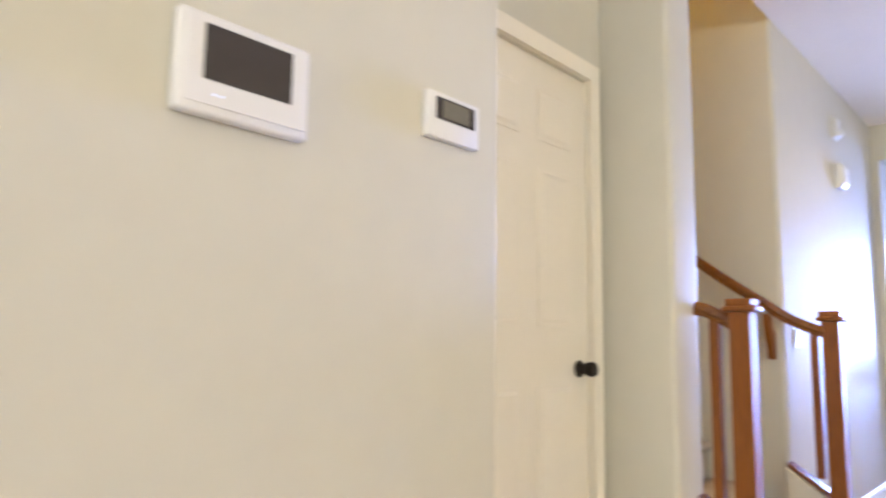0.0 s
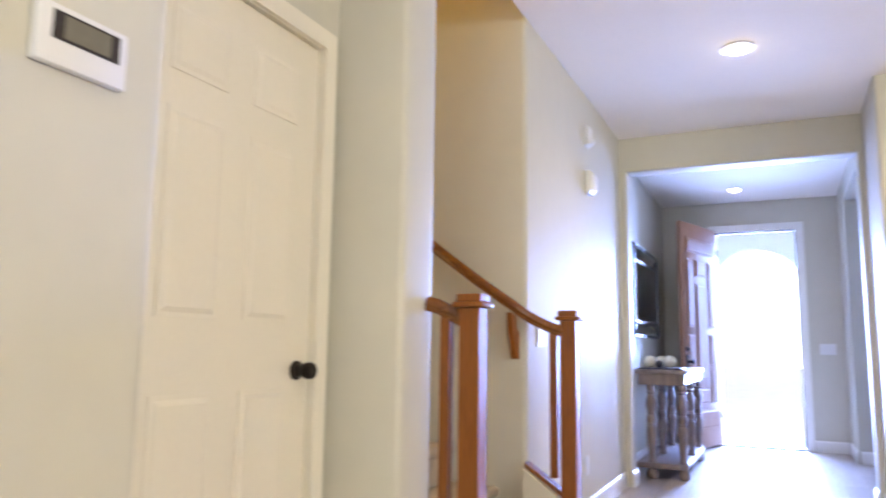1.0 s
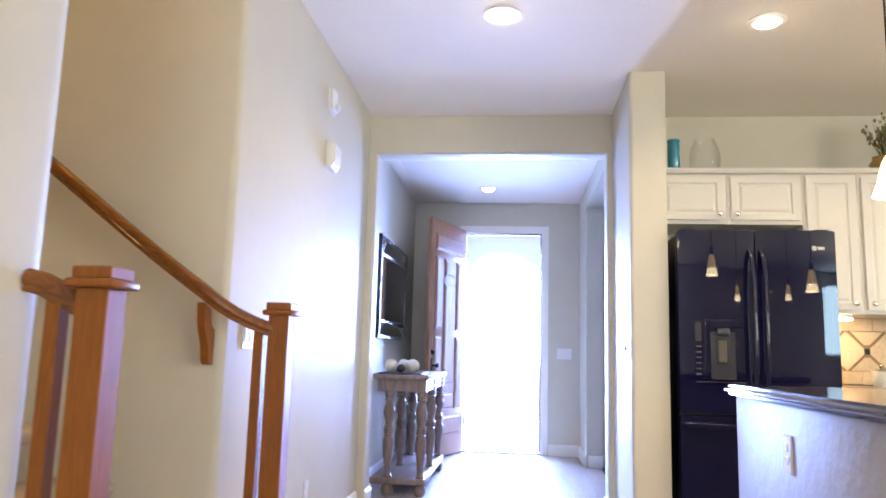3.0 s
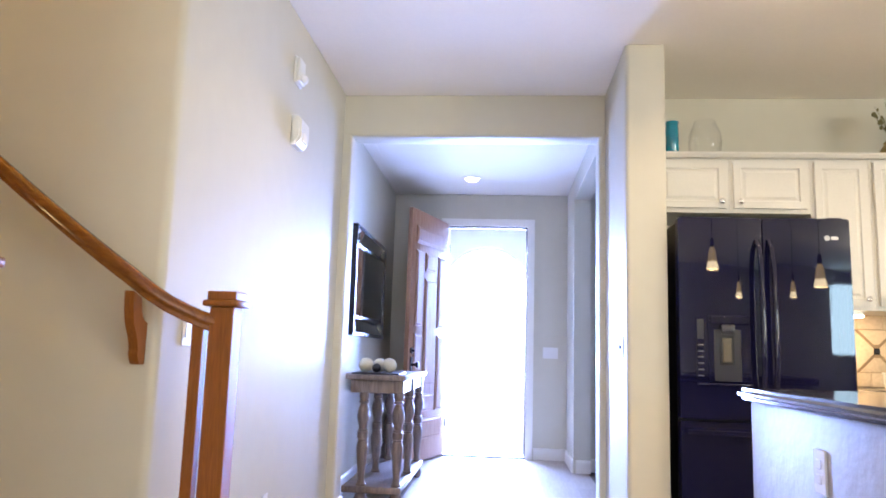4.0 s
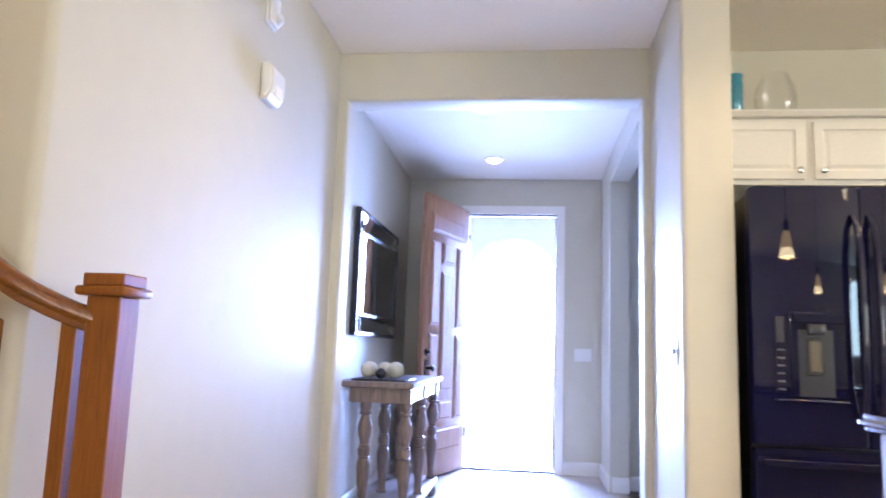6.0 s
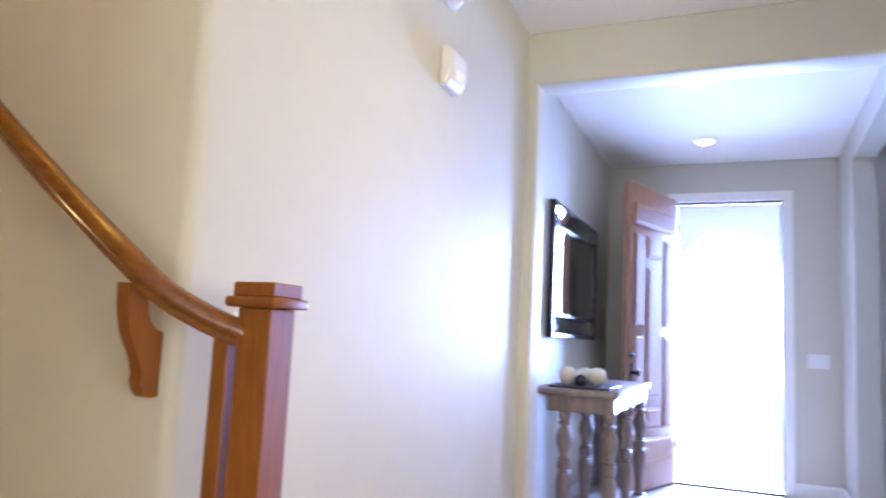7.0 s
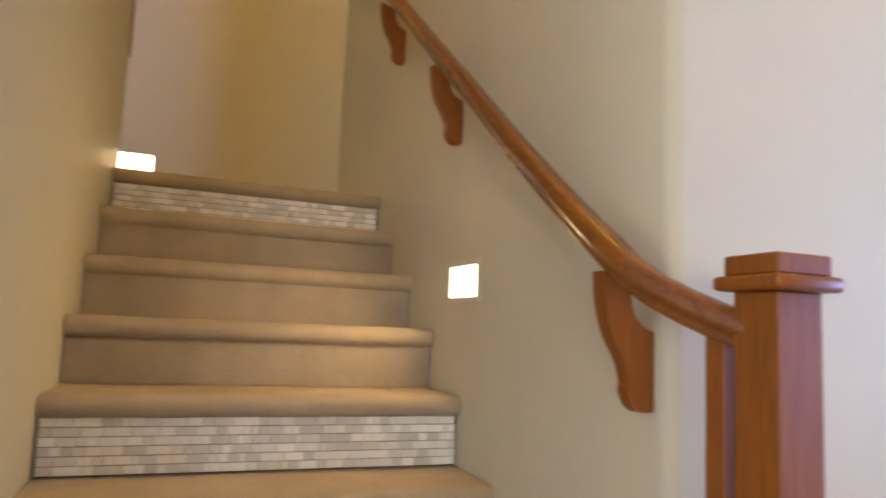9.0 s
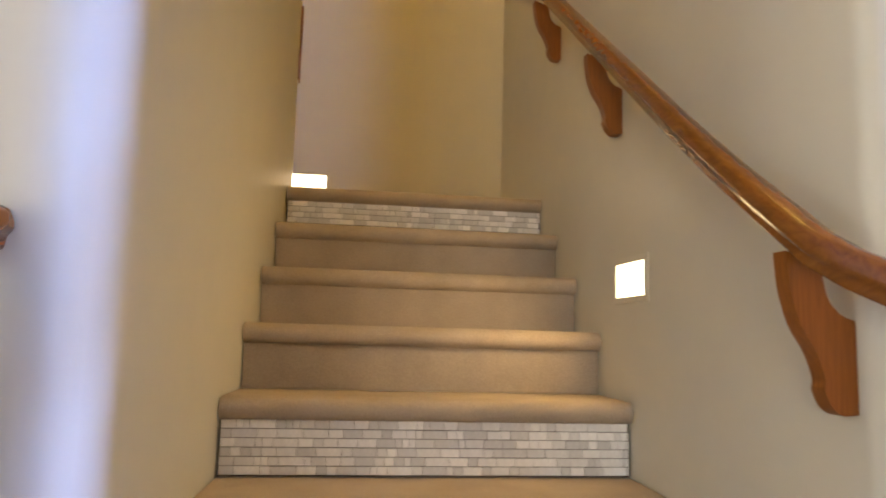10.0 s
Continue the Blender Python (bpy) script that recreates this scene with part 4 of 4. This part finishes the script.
part("vessel", lathe([(0.036, 0.0), (0.039, 0.004), (0.039, 0.175), (0.036, 0.192), (0.042, 0.21), (0.040, 0.215), (0.034, 0.195), (0.035, 0.01)], 2.07, 5.30, 28, z=2.245), BLUE, vase)
bowl = thing("glass_bowl", (2.28, 5.35, 2.245), "round clear glass bowl vase on the cabinet", "vase")
BOWL = [(0.05, 0.0), (0.07, 0.006), (0.094, 0.05), (0.10, 0.09), (0.09, 0.14), (0.066, 0.18), (0.062, 0.195), (0.058, 0.195), (0.062, 0.178), (0.086, 0.138), (0.096, 0.09), (0.09, 0.052), (0.066, 0.012), (0.03, 0.01)]
part("vessel", lathe([(r, h * 1.27) for r, h in BOWL], 2.285, 5.38, 32, z=2.245), THIN, bowl)
plant = thing("dried_plant", (3.38, 5.4, 2.245), "dried twigs in an added golden pot on the cabinets", "plant")
# Added pot to hold the twigs; its gold comes from the lit pendant shade.
part("pot", lathe([(0.05, 0.0), (0.08, 0.04), (0.085, 0.08), (0.06, 0.12), (0.065, 0.13), (0.05, 0.128)], 3.40, 5.40, 20, z=2.245), POT, plant)
rng = random.Random(5)
tw = bmesh.new()
for i in range(26):
    a, tilt, ln = rng.uniform(0, 6.28), rng.uniform(0.1, 0.7), rng.uniform(0.16, 0.3)
    p0 = Vector((3.40, 5.40, 2.36))
    d = Vector((math.cos(a) * math.sin(tilt), math.sin(a) * math.sin(tilt), math.cos(tilt)))
    m = Matrix.Translation(p0 + d * ln / 2) @ d.to_track_quat("Z", "Y").to_matrix().to_4x4()
    bmesh.ops.create_cone(tw, segments=5, radius1=0.003, radius2=0.001, depth=ln, matrix=m)
    for j in range(5):
        q = p0 + d * ln * rng.uniform(0.4, 1.0)
        bmesh.ops.create_icosphere(tw, subdivisions=1, radius=rng.uniform(0.006, 0.012), matrix=Matrix.Translation(q + Vector([rng.uniform(-0.012, 0.012) for _ in range(3)])) @ Matrix.Diagonal((1, 0.5, 1.4, 1)))
part("twigs", tw, LEAF, plant)

# island
island = thing("kitchen_island", (2.6, 2.8, 0), "white plastered kitchen island with outlets", "kitchen island")
IX0, IX1, IY0, IY1 = 1.965, 3.0, 2.49, 3.745
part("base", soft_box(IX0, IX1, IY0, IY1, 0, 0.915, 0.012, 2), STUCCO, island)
for y, z in ((3.18, 0.755),):
    o = part("outlet", soft_box(IX0 - 0.006, IX0 + 0.002, y - 0.037, y + 0.037, z - 0.06, z + 0.06, 0.002, 1), WHITEP, island, "white double outlet")
    for s in (-0.02, 0.02):
        part("socket", soft_box(IX0 - 0.009, IX0 - 0.005, y - 0.016, y + 0.016, z + s - 0.013, z + s + 0.013, 0.002, 1), WHITEP, o)
top = thing("island_worktop", (2.5, 3.0, 0.916), "dark granite worktop with rounded edge on the island", "worktop")
bm = prism(fillet([(1.93, 2.44, 0.03), (3.06, 2.44, 0.03), (3.06, 3.80, 0.03), (1.93, 3.80, 0.03)]), 0.916, 0.956)
bmesh.ops.bevel(bm, geom=[e for e in bm.edges if abs(e.verts[0].co.z - e.verts[1].co.z) < 1e-6], offset=0.016, segments=3, affect="EDGES")
part("slab", bm, GRANITE, top)


def pendant(x, y, z):
    ob = thing("pendant_lamp", (x, y, H), "lit pendant lamp with a cream glass shade", "pendant lamp", "pendant lamps")
    part("canopy", lathe([(0.055, 0.0), (0.055, -0.01), (0.02, -0.03)], x, y, 20, z=H), BRONZE, ob)
    part("cord", lathe([(0.004, z + 0.2), (0.004, H - 0.02)], x, y, 8), BRONZE, ob)
    part("socket", lathe([(0.012, 0.22), (0.026, 0.2), (0.028, 0.15), (0.02, 0.145)], x, y, 16, z=z), BRONZE, ob)
    part("shade", lathe([(0.026, 0.155), (0.040, 0.13), (0.052, 0.09), (0.060, 0.05), (0.056, 0.05), (0.035, 0.125), (0.02, 0.15)], x, y, 28, z=z), SHADEAMBER, ob, "amber glass shade")
    part("diffuser", lathe([(0.0595, 0.0495), (0.065, 0.035), (0.078, 0.0), (0.074, 0.0), (0.055, 0.0495)], x, y, 28, z=z), SHADEGLOW, ob, "glowing cream glass rim")
    lamp("pendant_bulb", "POINT", pose(x, y, z + 0.05), 34, (1.0, 0.72, 0.40), radius=0.03)
    return ob


pendant(2.46, 3.4, 1.67)
pendant(3.21, 3.57, 1.55)
pendant(3.59, 1.4, 1.66)

# ---- floor planks of the hall and entry ----
shape = soft_box(0, 0.1793, 0, 0.8993, -0.004, 0.004, 0.0003, 1)
PL = mesh_of("plank", shape, PLANK)
rng = random.Random(9)
for i in range(11):
    x = -0.10 + 0.18 * i
    y = 1.4 + rng.choice((0, 0.3, 0.6))
    while y < 8.55:
        ob = piece("plank", PL, floor, (x, y, -0.0035))
        if y + 0.9 > 8.6:
            ob.scale = (1, (8.598 - y) / 0.9, 1)
        y += 0.9
rest = box(bmesh.new(), 1.885, 8.99, -4.4, 5.65, -0.0038, 0.0002)
box(rest, 0.0, 1.884, -4.4, 2.0, -0.0038, -0.0015)
part("plank_field", rest, PLANK, floor, "", False)
